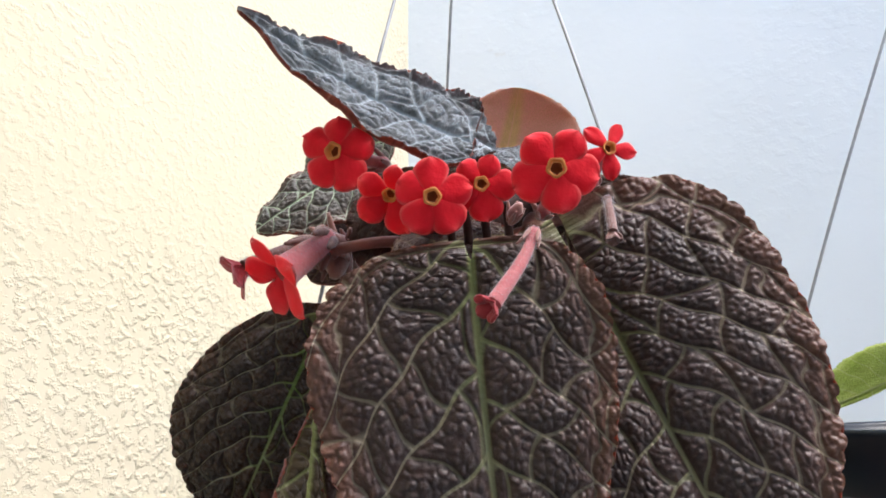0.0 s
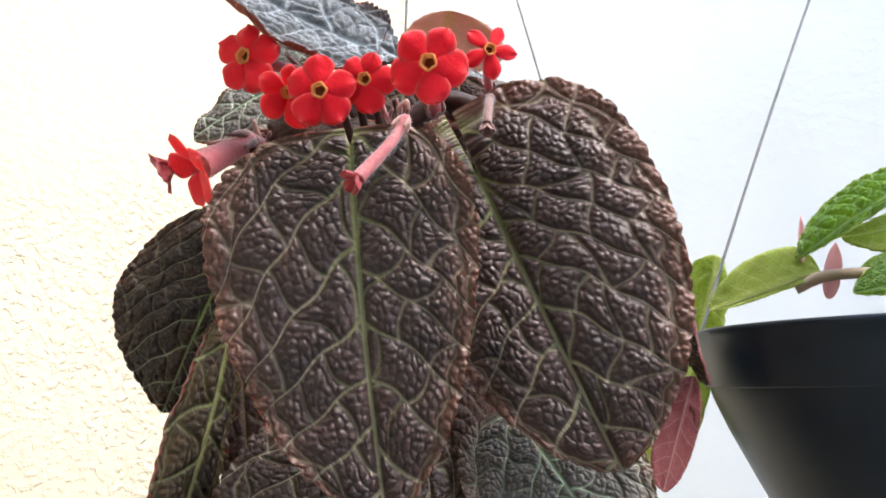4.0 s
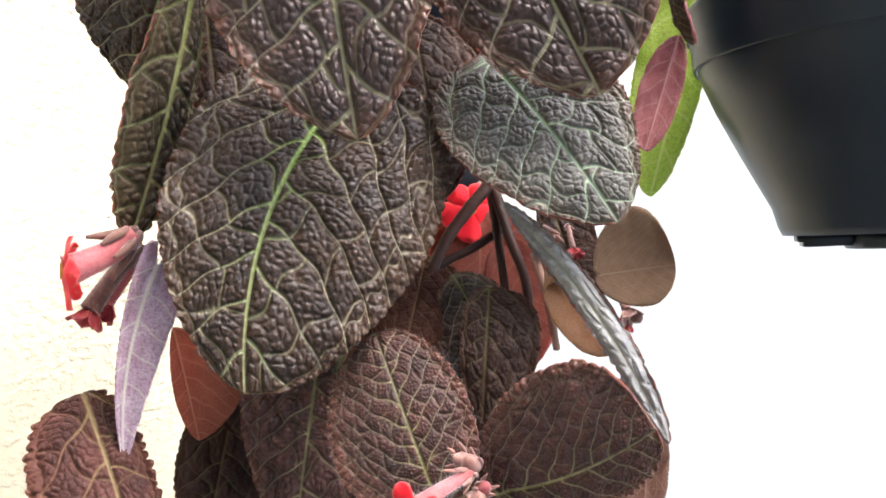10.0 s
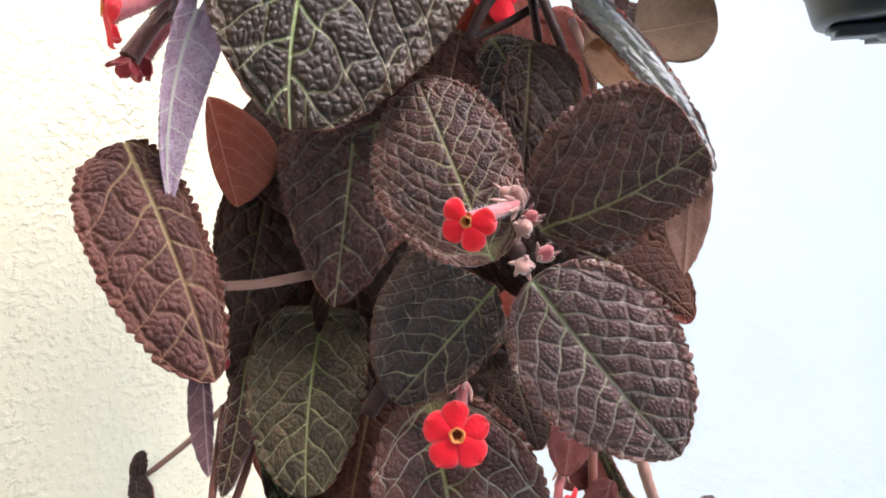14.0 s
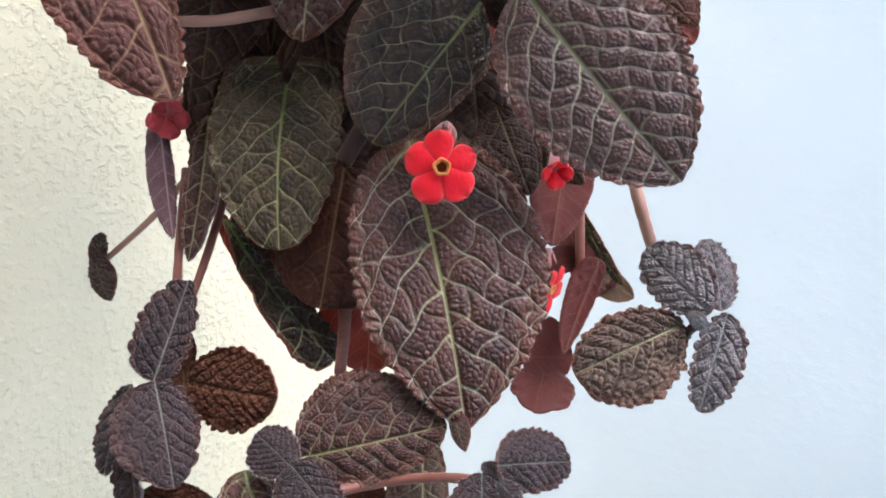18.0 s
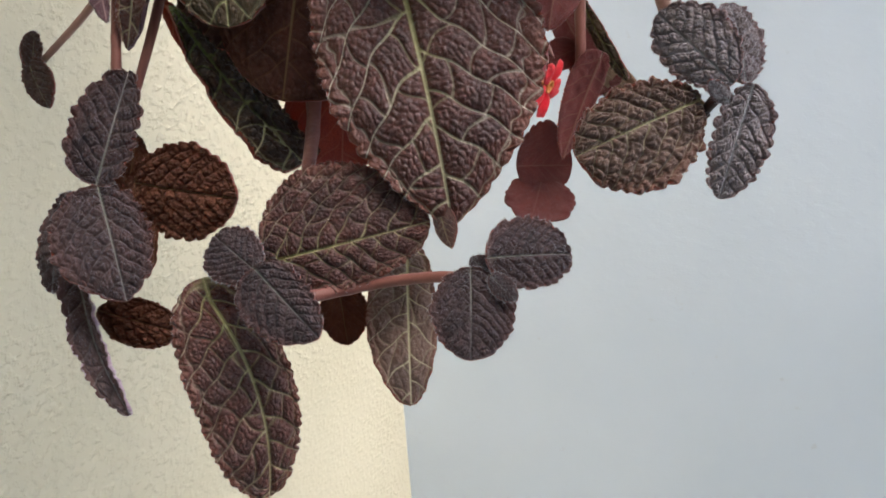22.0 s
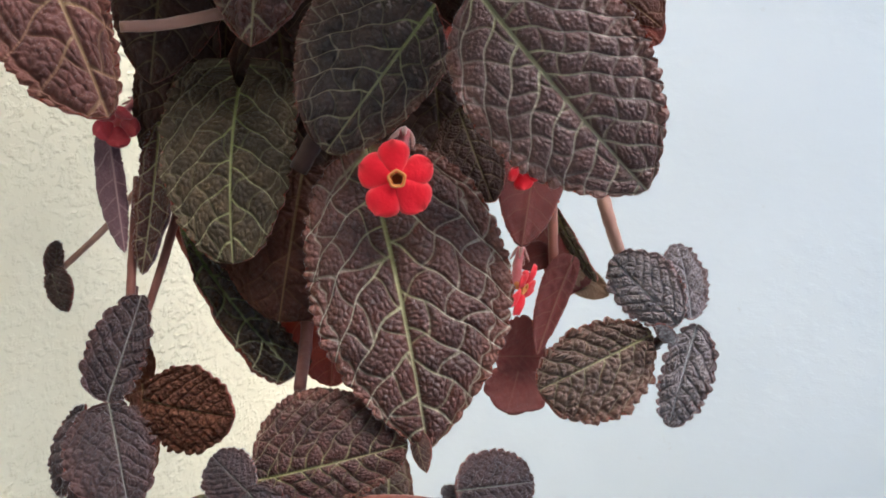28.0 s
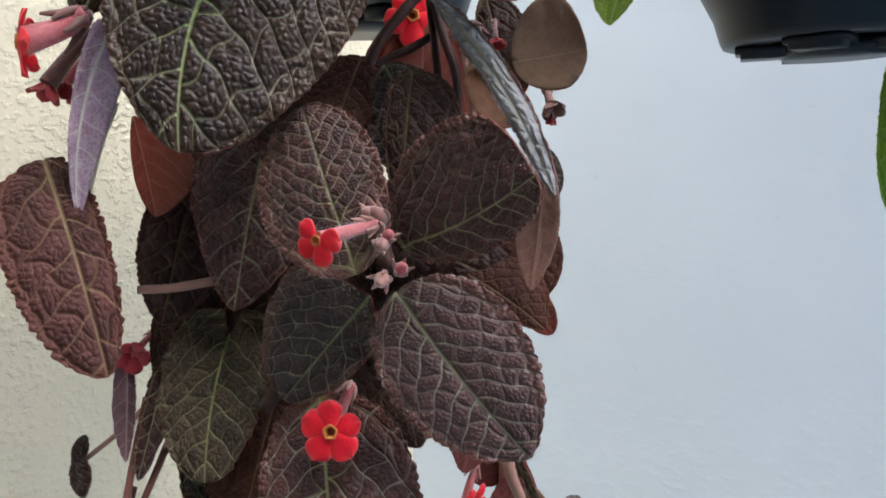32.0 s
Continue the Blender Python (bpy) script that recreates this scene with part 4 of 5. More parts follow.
leaf(violet, (0.0404, 0.2524, 1.5729), (0.0217, 0.2710, 1.6172), (-0.174, -0.958, 0.227), 0.0269, 0.0200, ROSY, cup=-0.12, arch=0.04, seed=25, pairs=8, hair=0.0006, teeth=24, label="rosy brown leaf of the middle rosette", round_base=0.48, round_tip=0.56, lobe=0.27, bend=-0.006, tooth=0.022, quilt=1.05, sub=4.0, fine=1.5)
leaf(violet, (0.0639, 0.2520, 1.5716), (0.1043, 0.2317, 1.5944), (-0.278, -0.943, -0.181), 0.0312, 0.0122, ROSY, cup=-0.12, arch=0.04, seed=26, pairs=7, hair=0.0006, teeth=24, label="rosy brown leaf of the middle rosette", tooth=0.022, round_base=0.49, round_tip=0.40, lobe=0.10, bend=-0.043, quilt=1.2, sub=4.2, fine=1.5)
leaf(violet, (0.0596, 0.2561, 1.5508), (0.1032, 0.2538, 1.4976), (-0.181, -0.955, 0.234), 0.0281, 0.0238, MAUVE, arch=0.04, seed=27, pairs=8, hair=0.0006, teeth=24, label="rosy brown leaf of the middle rosette", fold=0.25, cup=-0.3, tooth=0.022, round_base=0.51, round_tip=0.78, lobe=0.06, bend=-0.012, quilt=1.0, sub=4.2, fine=1.5)
leaf(violet, (0.0463, 0.2649, 1.5509), (0.0114, 0.2725, 1.5102), (-0.18, -0.984, 0.001), 0.0142, 0.0303, BROWN, cup=-0.1, arch=0.03, seed=28, label="dark olive leaf of the middle rosette", round_base=0.15, round_tip=0.47, lobe=-0.14, bend=0.004, quilt=1.2, sub=3.6, fine=1.4)
leaf(violet, (0.1069, 0.2553, 1.5905), (0.1030, 0.2497, 1.5561), (0.162, 0.985, -0.066), 0.0079, 0.0063, RUST, under=SIENNA_UNDER, seed=29, round_base=0.39, round_tip=0.71, lobe=0.10, bend=0.001)
leaf(violet, (0.0808, 0.2632, 1.5595), (0.1076, 0.2582, 1.5415), (0.119, -0.809, 0.575), 0.0172, 0.0057, CHESTNUT, seed=30, round_base=0.50, round_tip=0.63, lobe=-0.13, bend=0.002)
leaf(violet, (0.0967, 0.2725, 1.5530), (0.1104, 0.2715, 1.5370), (0.003, 0.999, -0.044), 0.0054, 0.0074, THIN, under=RED_UNDER, seed=31, round_base=0.50, round_tip=0.58, lobe=0.08, bend=-0.000)
leaf(violet, (0.0667, 0.2937, 1.6562), (0.1101, 0.2451, 1.5875), (-0.38, -0.831, 0.407), 0.0052, 0.0045, ASHEN, seed=32, cup=-0.5, arch=0.0, ruffle=0.012, label="frosty leaf seen edge-on", round_base=0.55, round_tip=0.55, lobe=0.06, bend=0.045, hair=0.0012, quilt=0.9, pairs=10)
leaf(violet, (0.0780, 0.3018, 1.6392), (0.0961, 0.2676, 1.6094), (0.349, 0.801, -0.486), 0.0087, 0.0024, THIN, under=OCHRE_UNDER, seed=33, quilt=0.5, ridge=0.0, tooth=0.004, round_base=0.52, round_tip=0.62, lobe=-0.23, bend=0.002)
leaf(violet, (0.0976, 0.2921, 1.6341), (0.1218, 0.2876, 1.6374), (0.153, 0.987, -0.048), 0.0128, 0.0215, RUST, under=TAN_UNDER, seed=34, quilt=0.5, teeth=14, label="round tan leaf seen from below", round_base=0.52, round_tip=0.50, lobe=0.10, bend=-0.003)
leaf(violet, (0.0878, 0.3039, 1.6422), (0.0992, 0.2997, 1.6263), (-0.159, -0.977, 0.144), 0.0122, 0.0122, SHADE_BROWN, seed=35, fine=0.6)
leaf(violet, (0.0682, 0.3315, 1.6452), (0.078, 0.323, 1.6081), (0.136, 0.973, -0.187), 0.0151, 0.0151, THIN, under=RED_UNDER, seed=36)
leaf(violet, (0.0486, 0.2983, 1.6303), (0.0697, 0.2806, 1.5949), (-0.235, -0.918, 0.318), 0.0135, 0.0174, BROWN, seed=37, quilt=1.2)
leaf(violet, (0.0344, 0.308, 1.6355), (0.0292, 0.2843, 1.6072), (0.204, -0.769, 0.605), 0.0139, 0.0178, CHESTNUT, seed=38)
leaf(violet, (0.0464, 0.3074, 1.623), (0.0538, 0.2796, 1.5953), (-0.181, -0.718, 0.673), 0.0118, 0.0118, BROWN, seed=39)
leaf(violet, (0.1063, 0.2752, 1.6009), (0.1113, 0.274, 1.5852), (-0.021, -0.997, 0.068), 0.0049, 0.0049, DEEP, seed=40, fine=0.6)
leaf(violet, (0.0261, 0.2737, 1.4931), (0.0381, 0.2419, 1.4267), (-0.002, -0.913, 0.407), 0.0339, 0.0267, HEART, arch=0.05, fine=1.8, seed=41, pairs=6, quilt=0.95, hair=0.0006, teeth=24, label="heart-shaped rosy brown leaf under a flower", round_base=0.43, round_tip=0.83, lobe=0.26, bend=0.015, fold=0.2, cup=-0.28, tooth=0.022, sub=4.4)
leaf(violet, (-0.0190, 0.3002, 1.5285), (-0.0196, 0.2705, 1.4775), (0.083, -0.865, 0.495), 0.0194, 0.0228, OLIVE, cup=-0.15, seed=42, label="olive brown leaf with pale veins", round_base=0.15, round_tip=0.44, lobe=0.18, bend=-0.019, tooth=0.028, teeth=14, quilt=1.2, sub=3.6, fine=1.4)
leaf(violet, (0.0526, 0.2965, 1.5163), (0.0611, 0.2780, 1.4915), (-0.104, -0.919, 0.381), 0.0088, 0.0121, SHADE_BROWN, seed=43, cup=-0.2, round_base=0.49, round_tip=0.60, lobe=0.09, bend=-0.002)
leaf(violet, (-0.0002, 0.3043, 1.5053), (-0.0096, 0.2805, 1.4545), (0.179, -0.907, 0.381), 0.0402, 0.0242, CHESTNUT, seed=44, cup=-0.2, round_base=0.52, round_tip=0.64, lobe=0.08, bend=-0.001)
leaf(violet, (-0.0459, 0.3088, 1.4802), (-0.0064, 0.2832, 1.4348), (0.542, -0.549, 0.637), 0.0106, 0.0089, DEEP, seed=45, cup=-0.3, label="dark leaf seen from its side", round_base=0.86, round_tip=0.20, lobe=0.03, bend=-0.083, quilt=1.3, sub=3.2, fine=1.2)
leaf(violet, (-0.0489, 0.3182, 1.477), (-0.015, 0.2982, 1.4298), (-0.087, 0.894, -0.441), 0.0052, 0.0042, THIN, seed=46)
leaf(violet, (0.0065, 0.3057, 1.4631), (0.0043, 0.2878, 1.4278), (-0.112, 0.889, -0.444), 0.0181, 0.0161, THIN, under=RED_UNDER, seed=47)
leaf(violet, (-0.0643, 0.3019, 1.5164), (-0.0578, 0.2844, 1.4792), (-0.284, 0.871, -0.4), 0.0060, 0.0030, ROSY, under=PLUM_UNDER, seed=48, cup=0.3, hair=0.0006, round_base=0.41, round_tip=0.69, lobe=0.10, bend=0.004)
leaf(violet, (-0.0484, 0.3046, 1.5149), (-0.0539, 0.2859, 1.4711), (-0.187, -0.872, 0.453), 0.0085, 0.0049, ROSY, under=PLUM_UNDER, seed=49, cup=0.3, hair=0.0006, round_base=0.47, round_tip=0.63, lobe=0.08, bend=0.049)
leaf(violet, (-0.0100, 0.2425, 1.4196), (0.0322, 0.2447, 1.4275), (-0.004, -0.911, 0.411), 0.0221, 0.0117, ROSY, cup=-0.12, arch=0.03, fine=1.5, seed=50, pairs=7, quilt=1.1, hair=0.0006, ridge=0.014, teeth=24, label="rosy brown leaf of the lowest rosette", round_base=0.42, round_tip=0.54, lobe=0.07, bend=-0.006, tooth=0.022, sub=3.6)
leaf(violet, (-0.0266, 0.2366, 1.4114), (-0.0152, 0.2223, 1.3596), (0.258, -0.937, 0.235), 0.0102, 0.0169, ROSY, cup=-0.15, fine=1.5, seed=51, pairs=7, quilt=1.1, hair=0.0006, ridge=0.014, teeth=24, label="rosy brown leaf of the lowest rosette", round_base=0.44, round_tip=0.54, lobe=0.12, bend=0.088, tooth=0.022, sub=3.6)
leaf(violet, (-0.0115, 0.2306, 1.4214), (0.0041, 0.2185, 1.4081), (-0.002, -0.786, 0.618), 0.0070, 0.0106, FUZZY, cup=-0.2, seed=52, teeth=9, quilt=1.5, pairs=7, hair=0.0008, ridge=0.017, round_base=0.39, round_tip=0.65, lobe=0.07, bend=0.001, sub=2.4, tooth=0.055)
leaf(violet, (-0.0124, 0.2327, 1.4208), (-0.0244, 0.2425, 1.4274), (-0.089, -0.751, 0.654), 0.0084, 0.0069, FUZZY, cup=-0.2, seed=53, teeth=9, quilt=1.5, pairs=7, hair=0.0008, ridge=0.017, round_base=0.56, round_tip=0.54, lobe=0.07, bend=0.001, sub=2.4, tooth=0.055)
leaf(violet, (0.0232, 0.2783, 1.4030), (0.0239, 0.2367, 1.3769), (0.09, -0.637, 0.766), 0.0084, 0.0121, TAWNY, cup=-0.15, seed=54, pairs=6, quilt=0.7, round_base=0.36, round_tip=0.53, lobe=0.16, bend=-0.005, sub=3.2)
leaf(violet, (0.0014, 0.2756, 1.3954), (0.0040, 0.2641, 1.3821), (0.125, -0.793, 0.596), 0.0077, 0.0070, RUST, seed=55, fine=0.7, teeth=12, tooth=0.05, round_base=0.44, round_tip=0.60, lobe=0.10, bend=0.000)
leaf(violet, (0.0419, 0.2194, 1.4223), (0.0408, 0.2058, 1.4068), (0.072, -0.753, 0.655), 0.0103, 0.0091, FUZZY, seed=56, cup=-0.2, teeth=9, quilt=1.5, pairs=7, hair=0.0008, ridge=0.017, round_base=0.50, round_tip=0.58, lobe=0.09, bend=0.001, sub=2.4, tooth=0.055)
leaf(violet, (0.0485, 0.2209, 1.4259), (0.0672, 0.2310, 1.4215), (0.284, -0.812, 0.51), 0.0097, 0.0078, FUZZY, seed=57, cup=-0.2, teeth=9, quilt=1.5, pairs=7, hair=0.0008, ridge=0.017, round_base=0.46, round_tip=0.54, lobe=0.14, bend=-0.003, sub=2.4, tooth=0.055)
leaf(violet, (0.048, 0.2223, 1.4207), (0.0421, 0.2257, 1.4241), (-0.199, -0.848, 0.492), 0.0027, 0.0027, FUZZY, seed=58, fine=0.5, teeth=8, hair=0.0008, tooth=0.05, ridge=0.017)
leaf(violet, (0.047, 0.2165, 1.4225), (0.0522, 0.2119, 1.4185), (-0.253, -0.774, 0.58), 0.0026, 0.0026, FUZZY, seed=59, fine=0.5, teeth=8, hair=0.0008, tooth=0.05, ridge=0.017)
leaf(violet, (0.1124, 0.2545, 1.4579), (0.0963, 0.2687, 1.4743), (-0.394, -0.858, 0.329), 0.0083, 0.0107, HOARY_LIT, seed=60, cup=-0.15, pairs=7, quilt=1.5, teeth=9, hair=0.0008, ridge=0.017, round_base=0.54, round_tip=0.57, lobe=0.04, bend=-0.001, sub=2.4, tooth=0.055)
leaf(violet, (0.1195, 0.2648, 1.4563), (0.1190, 0.2806, 1.4744), (0.142, -0.767, 0.625), 0.0075, 0.0066, HOARY_LIT, seed=61, teeth=9, quilt=1.5, pairs=7, hair=0.0008, ridge=0.017, round_base=0.52, round_tip=0.58, lobe=0.07, bend=0.000, sub=2.4, tooth=0.055)
leaf(violet, (0.1041, 0.2582, 1.4520), (0.0706, 0.2435, 1.4432), (0.207, -0.872, 0.445), 0.0164, 0.0108, TAWNY, seed=62, cup=-0.1, pairs=7, quilt=1.5, teeth=12, hair=0.0006, ridge=0.022, label="small rosy leaf at the end of a runner", round_base=0.57, round_tip=0.48, lobe=0.06, bend=-0.002, tooth=0.055, sub=1.9)
leaf(violet, (0.1182, 0.2553, 1.4546), (0.1085, 0.2461, 1.4288), (-0.295, -0.899, 0.323), 0.0085, 0.0062, HOARY_LIT, seed=63, pairs=7, quilt=1.5, teeth=11, hair=0.0008, ridge=0.017, round_base=0.51, round_tip=0.58, lobe=0.07, bend=-0.001, sub=2.4, tooth=0.055)
leaf(violet, (0.1104, 0.2499, 1.454), (0.105, 0.2488, 1.4595), (0.044, -0.985, -0.167), 0.0023, 0.0023, HOARY_LIT, seed=64, fine=0.5, teeth=8, hair=0.0008, tooth=0.05, ridge=0.017)
leaf(violet, (-0.0603, 0.2610, 1.4389), (-0.0529, 0.2806, 1.4656), (0.438, -0.769, 0.465), 0.0110, 0.0067, FUZZY, seed=65, pairs=7, quilt=1.5, teeth=9, cup=-0.1, hair=0.0008, ridge=0.017, round_base=0.39, round_tip=0.62, lobe=0.04, bend=0.002, sub=2.4, tooth=0.055)
leaf(violet, (-0.0593, 0.2587, 1.4361), (-0.0500, 0.2398, 1.4114), (0.351, -0.731, 0.585), 0.0103, 0.0153, FUZZY, seed=66, cup=-0.2, pairs=7, quilt=1.5, teeth=9, hair=0.0008, ridge=0.017, round_base=0.42, round_tip=0.65, lobe=0.07, bend=-0.001, sub=2.4, tooth=0.055)
leaf(violet, (-0.0478, 0.2614, 1.4374), (-0.0204, 0.2555, 1.4334), (-0.202, -0.941, 0.27), 0.0127, 0.0131, RUST, seed=67, cup=-0.1, pairs=7, quilt=1.5, teeth=11, ridge=0.02, label="rust brown small leaf lit from behind", round_base=0.48, round_tip=0.54, lobe=0.09, bend=-0.001, tooth=0.055, sub=1.9)
leaf(violet, (-0.0697, 0.2650, 1.4352), (-0.0800, 0.2607, 1.4063), (-0.305, -0.923, 0.235), 0.0041, 0.0067, FUZZY, seed=68, fine=0.7, teeth=12, hair=0.0008, tooth=0.026, ridge=0.017, round_base=0.61, round_tip=0.45, lobe=0.01, bend=0.000)
leaf(violet, (-0.0671, 0.2589, 1.4004), (-0.0440, 0.2569, 1.3932), (0.065, -0.864, 0.498), 0.0067, 0.0075, RUST, seed=69, teeth=13, tooth=0.026, round_base=0.60, round_tip=0.49, lobe=0.01, bend=0.000, sub=1.6, ridge=0.026, quilt=1.7)
leaf(violet, (-0.0679, 0.2544, 1.4113), (-0.0536, 0.2355, 1.3788), (-0.275, -0.881, 0.385), 0.0035, 0.0054, FUZZY, seed=70, under=VIOLET_UNDER, teeth=14, cup=0.3, hair=0.0008, tooth=0.026, ridge=0.017, round_base=0.33, round_tip=0.55, lobe=0.19, bend=-0.019)
leaf(violet, (-0.0617, 0.2925, 1.431), (-0.0558, 0.2715, 1.4048), (0.309, -0.708, 0.635), 0.0049, 0.0049, RUST, seed=71, fine=0.6, teeth=12, tooth=0.026)
leaf(violet, (-0.0647, 0.2905, 1.4262), (-0.0601, 0.2974, 1.4434), (0.363, -0.894, 0.263), 0.0053, 0.0050, RUST, seed=72, fine=0.6, teeth=12, tooth=0.026)
leaf(violet, (-0.1012, 0.3231, 1.4633), (-0.0945, 0.3152, 1.4501), (-0.148, -0.892, 0.427), 0.0059, 0.0042, TAWNY, seed=73, fine=0.6, teeth=9, hair=0.0008, tooth=0.026, round_base=0.42, round_tip=0.66, lobe=0.12, bend=0.000, sub=1.6, ridge=0.026, quilt=1.7)
leaf(violet, (-0.1014, 0.3231, 1.4624), (-0.1008, 0.3299, 1.4736), (0.732, -0.389, 0.559), 0.0040, 0.0029, TAWNY, seed=74, fine=0.6, teeth=8, hair=0.0008, tooth=0.026, round_base=0.51, round_tip=0.59, lobe=0.06, bend=0.001, sub=1.6, ridge=0.026, quilt=1.7)
leaf(violet, (0.0835, 0.3515, 1.5029), (0.0735, 0.3246, 1.4644), (0.044, 0.873, -0.486), 0.0130, 0.0122, THIN, seed=75, label="leaf turned over, deep red underside", round_base=0.42, round_tip=0.68, lobe=0.08, bend=0.000, under=MAROON_UNDER)
leaf(violet, (0.0845, 0.3709, 1.4638), (0.0985, 0.3566, 1.4355), (0.191, 0.906, -0.378), 0.0082, 0.0103, THIN, under=MAROON_UNDER, seed=76, round_base=0.36, round_tip=0.22, lobe=0.18, bend=0.001)
leaf(violet, (0.0956, 0.3540, 1.4482), (0.0800, 0.3418, 1.4144), (-0.026, 0.866, -0.499), 0.0087, 0.0046, THIN, under=MAROON_UNDER, seed=77, round_base=0.31, round_tip=0.74, lobe=0.09, bend=0.006)
leaf(violet, (0.0735, 0.3540, 1.4038), (0.0667, 0.3364, 1.3918), (0.043, 0.767, -0.64), 0.0120, 0.0147, THIN, under=MAROON_UNDER, seed=78, round_base=0.49, round_tip=0.64, lobe=0.02, bend=-0.001, tooth=0.06, teeth=6)
leaf(violet, (0.0638, 0.3536, 1.4096), (0.0851, 0.3532, 1.4088), (0.198, 0.96, -0.198), 0.0122, 0.0170, THIN, under=MAROON_UNDER, seed=79, round_base=0.55, round_tip=0.56, lobe=0.02, bend=-0.000, tooth=0.06, teeth=6)
leaf(violet, (0.0921, 0.3654, 1.4664), (0.106, 0.3528, 1.4407), (-0.576, -0.813, 0.085), 0.0027, 0.0031, OLIVE, seed=80, round_base=0.3, round_tip=0.4, teeth=14)
leaf(violet, (0.0927, 0.3609, 1.4464), (0.111, 0.3529, 1.4345), (0.231, 0.935, -0.269), 0.0076, 0.0058, OLIVE, under=TAN_UNDER, seed=83, fine=0.7)
leaf(violet, (0.0706, 0.3386, 1.5068), (0.0851, 0.322, 1.4883), (-0.631, -0.754, 0.181), 0.0058, 0.0078, OLIVE, seed=81, fine=0.6)
leaf(violet, (0.0875, 0.3625, 1.4514), (0.0739, 0.361, 1.4474), (-0.034, 0.97, -0.241), 0.0067, 0.0058, THIN, under=MAROON_UNDER, seed=82, fine=0.6)
# filler leaves added behind gaps; the darkest stand for shade between leaves
leaf(violet, (-0.0153, 0.36, 1.5731), (-0.0151, 0.3403, 1.5294), (0.163, -0.899, 0.407), 0.0243, 0.0243, SHADE_BROWN, seed=101, fine=0.6)
leaf(violet, (-0.0514, 0.3587, 1.5699), (-0.0513, 0.3446, 1.5283), (0.261, -0.914, 0.311), 0.0178, 0.0178, SHADE_BROWN, seed=102, fine=0.6)
leaf(violet, (0.0024, 0.3413, 1.5331), (0.0022, 0.3217, 1.4898), (0.113, -0.905, 0.41), 0.0236, 0.0193, SHADE_BROWN, seed=103, fine=0.6)
leaf(violet, (0.0481, 0.3342, 1.5441), (0.0443, 0.3134, 1.4959), (0.005, 0.918, -0.396), 0.0145, 0.0145, THIN, seed=104, fine=0.6)
leaf(violet, (0.0572, 0.3463, 1.6569), (0.0496, 0.3313, 1.6009), (-0.053, 0.966, -0.252), 0.0247, 0.0202, THIN, seed=105, fine=0.6)
leaf(violet, (0.0752, 0.3468, 1.6474), (0.0738, 0.3326, 1.5959), (0.041, 0.963, -0.267), 0.0157, 0.0135, THIN, seed=106, fine=0.6)
leaf(violet, (0.0352, 0.328, 1.6362), (0.0273, 0.3094, 1.5983), (0.176, -0.897, 0.405), 0.0213, 0.0191, CHESTNUT, seed=107, fine=0.6)
leaf(violet, (0.0838, 0.3385, 1.6618), (0.0957, 0.3311, 1.6218), (-0.155, -0.979, 0.133), 0.0132, 0.0088, SHADE_BROWN, seed=108, fine=0.6)
leaf(violet, (-0.0074, 0.3154, 1.5453), (-0.0023, 0.3002, 1.4967), (0.162, -0.937, 0.309), 0.0214, 0.0214, SHADE_BROWN, seed=109, fine=0.6)
leaf(violet, (0.0446, 0.3069, 1.5291), (0.0461, 0.2929, 1.4929), (0.013, -0.932, 0.361), 0.0166, 0.0166, SHADE_BROWN, seed=110, fine=0.6)
leaf(violet, (-0.0326, 0.3268, 1.4923), (-0.0317, 0.3081, 1.453), (0.212, -0.88, 0.425), 0.0127, 0.0148, SHADE_BROWN, seed=111, fine=0.6)
leaf(violet, (0.0193, 0.3051, 1.8356), (0.0067, 0.3004, 1.7834), (0.219, -0.975, 0.036), 0.0336, 0.0336, SHADE_BROWN, seed=112, fine=0.6)
leaf(violet, (-0.038, 0.3234, 1.6152), (-0.0258, 0.3097, 1.5708), (0.222, -0.913, 0.342), 0.0194, 0.0194, SHADE_BROWN, seed=113, fine=0.6)
leaf(violet, (0.0198, 0.3086, 1.5591), (0.0208, 0.3005, 1.5309), (0.092, -0.956, 0.278), 0.0189, 0.0189, SHADE_BROWN, seed=114, fine=0.6)
leaf(violet, (0.0537, 0.3027, 1.5761), (0.0589, 0.2891, 1.5415), (-0.05, -0.932, 0.359), 0.0141, 0.0141, SHADE_BROWN, seed=115, fine=0.6)
leaf(violet, (0.0317, 0.3047, 1.5169), (0.0379, 0.2917, 1.487), (0.032, -0.914, 0.404), 0.0187, 0.0187, SHADE_BROWN, seed=116, fine=0.6)
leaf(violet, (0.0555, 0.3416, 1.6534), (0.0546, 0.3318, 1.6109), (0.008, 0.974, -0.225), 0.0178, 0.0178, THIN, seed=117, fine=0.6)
leaf(violet, (-0.0412, 0.3000, 1.7327), (-0.0327, 0.2900, 1.6795), (0.1, -0.99, 0.1), 0.0164, 0.0164, SHADE_BROWN, seed=120, fine=0.6)
leaf(violet, (0.0588, 0.2850, 1.6281), (0.0557, 0.2800, 1.5814), (0, -0.97, 0.2), 0.0184, 0.0089, SHADE_BROWN, seed=121, fine=0.8, round_base=0.37, round_tip=0.74, lobe=0.06, bend=-0.001)
leaf(violet, (0.0600, 0.2800, 1.5846), (0.0593, 0.2850, 1.5451), (0, -0.97, 0.2), 0.0159, 0.0159, SHADE_BROWN, seed=122, fine=0.6)
leaf(violet, (-0.0429, 0.3200, 1.5838), (-0.0441, 0.3150, 1.5458), (0.1, -0.97, 0.2), 0.0173, 0.0173, SHADE_BROWN, seed=123, fine=0.6)
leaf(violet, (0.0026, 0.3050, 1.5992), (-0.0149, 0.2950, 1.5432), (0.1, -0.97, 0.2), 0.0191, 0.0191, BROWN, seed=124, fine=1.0)
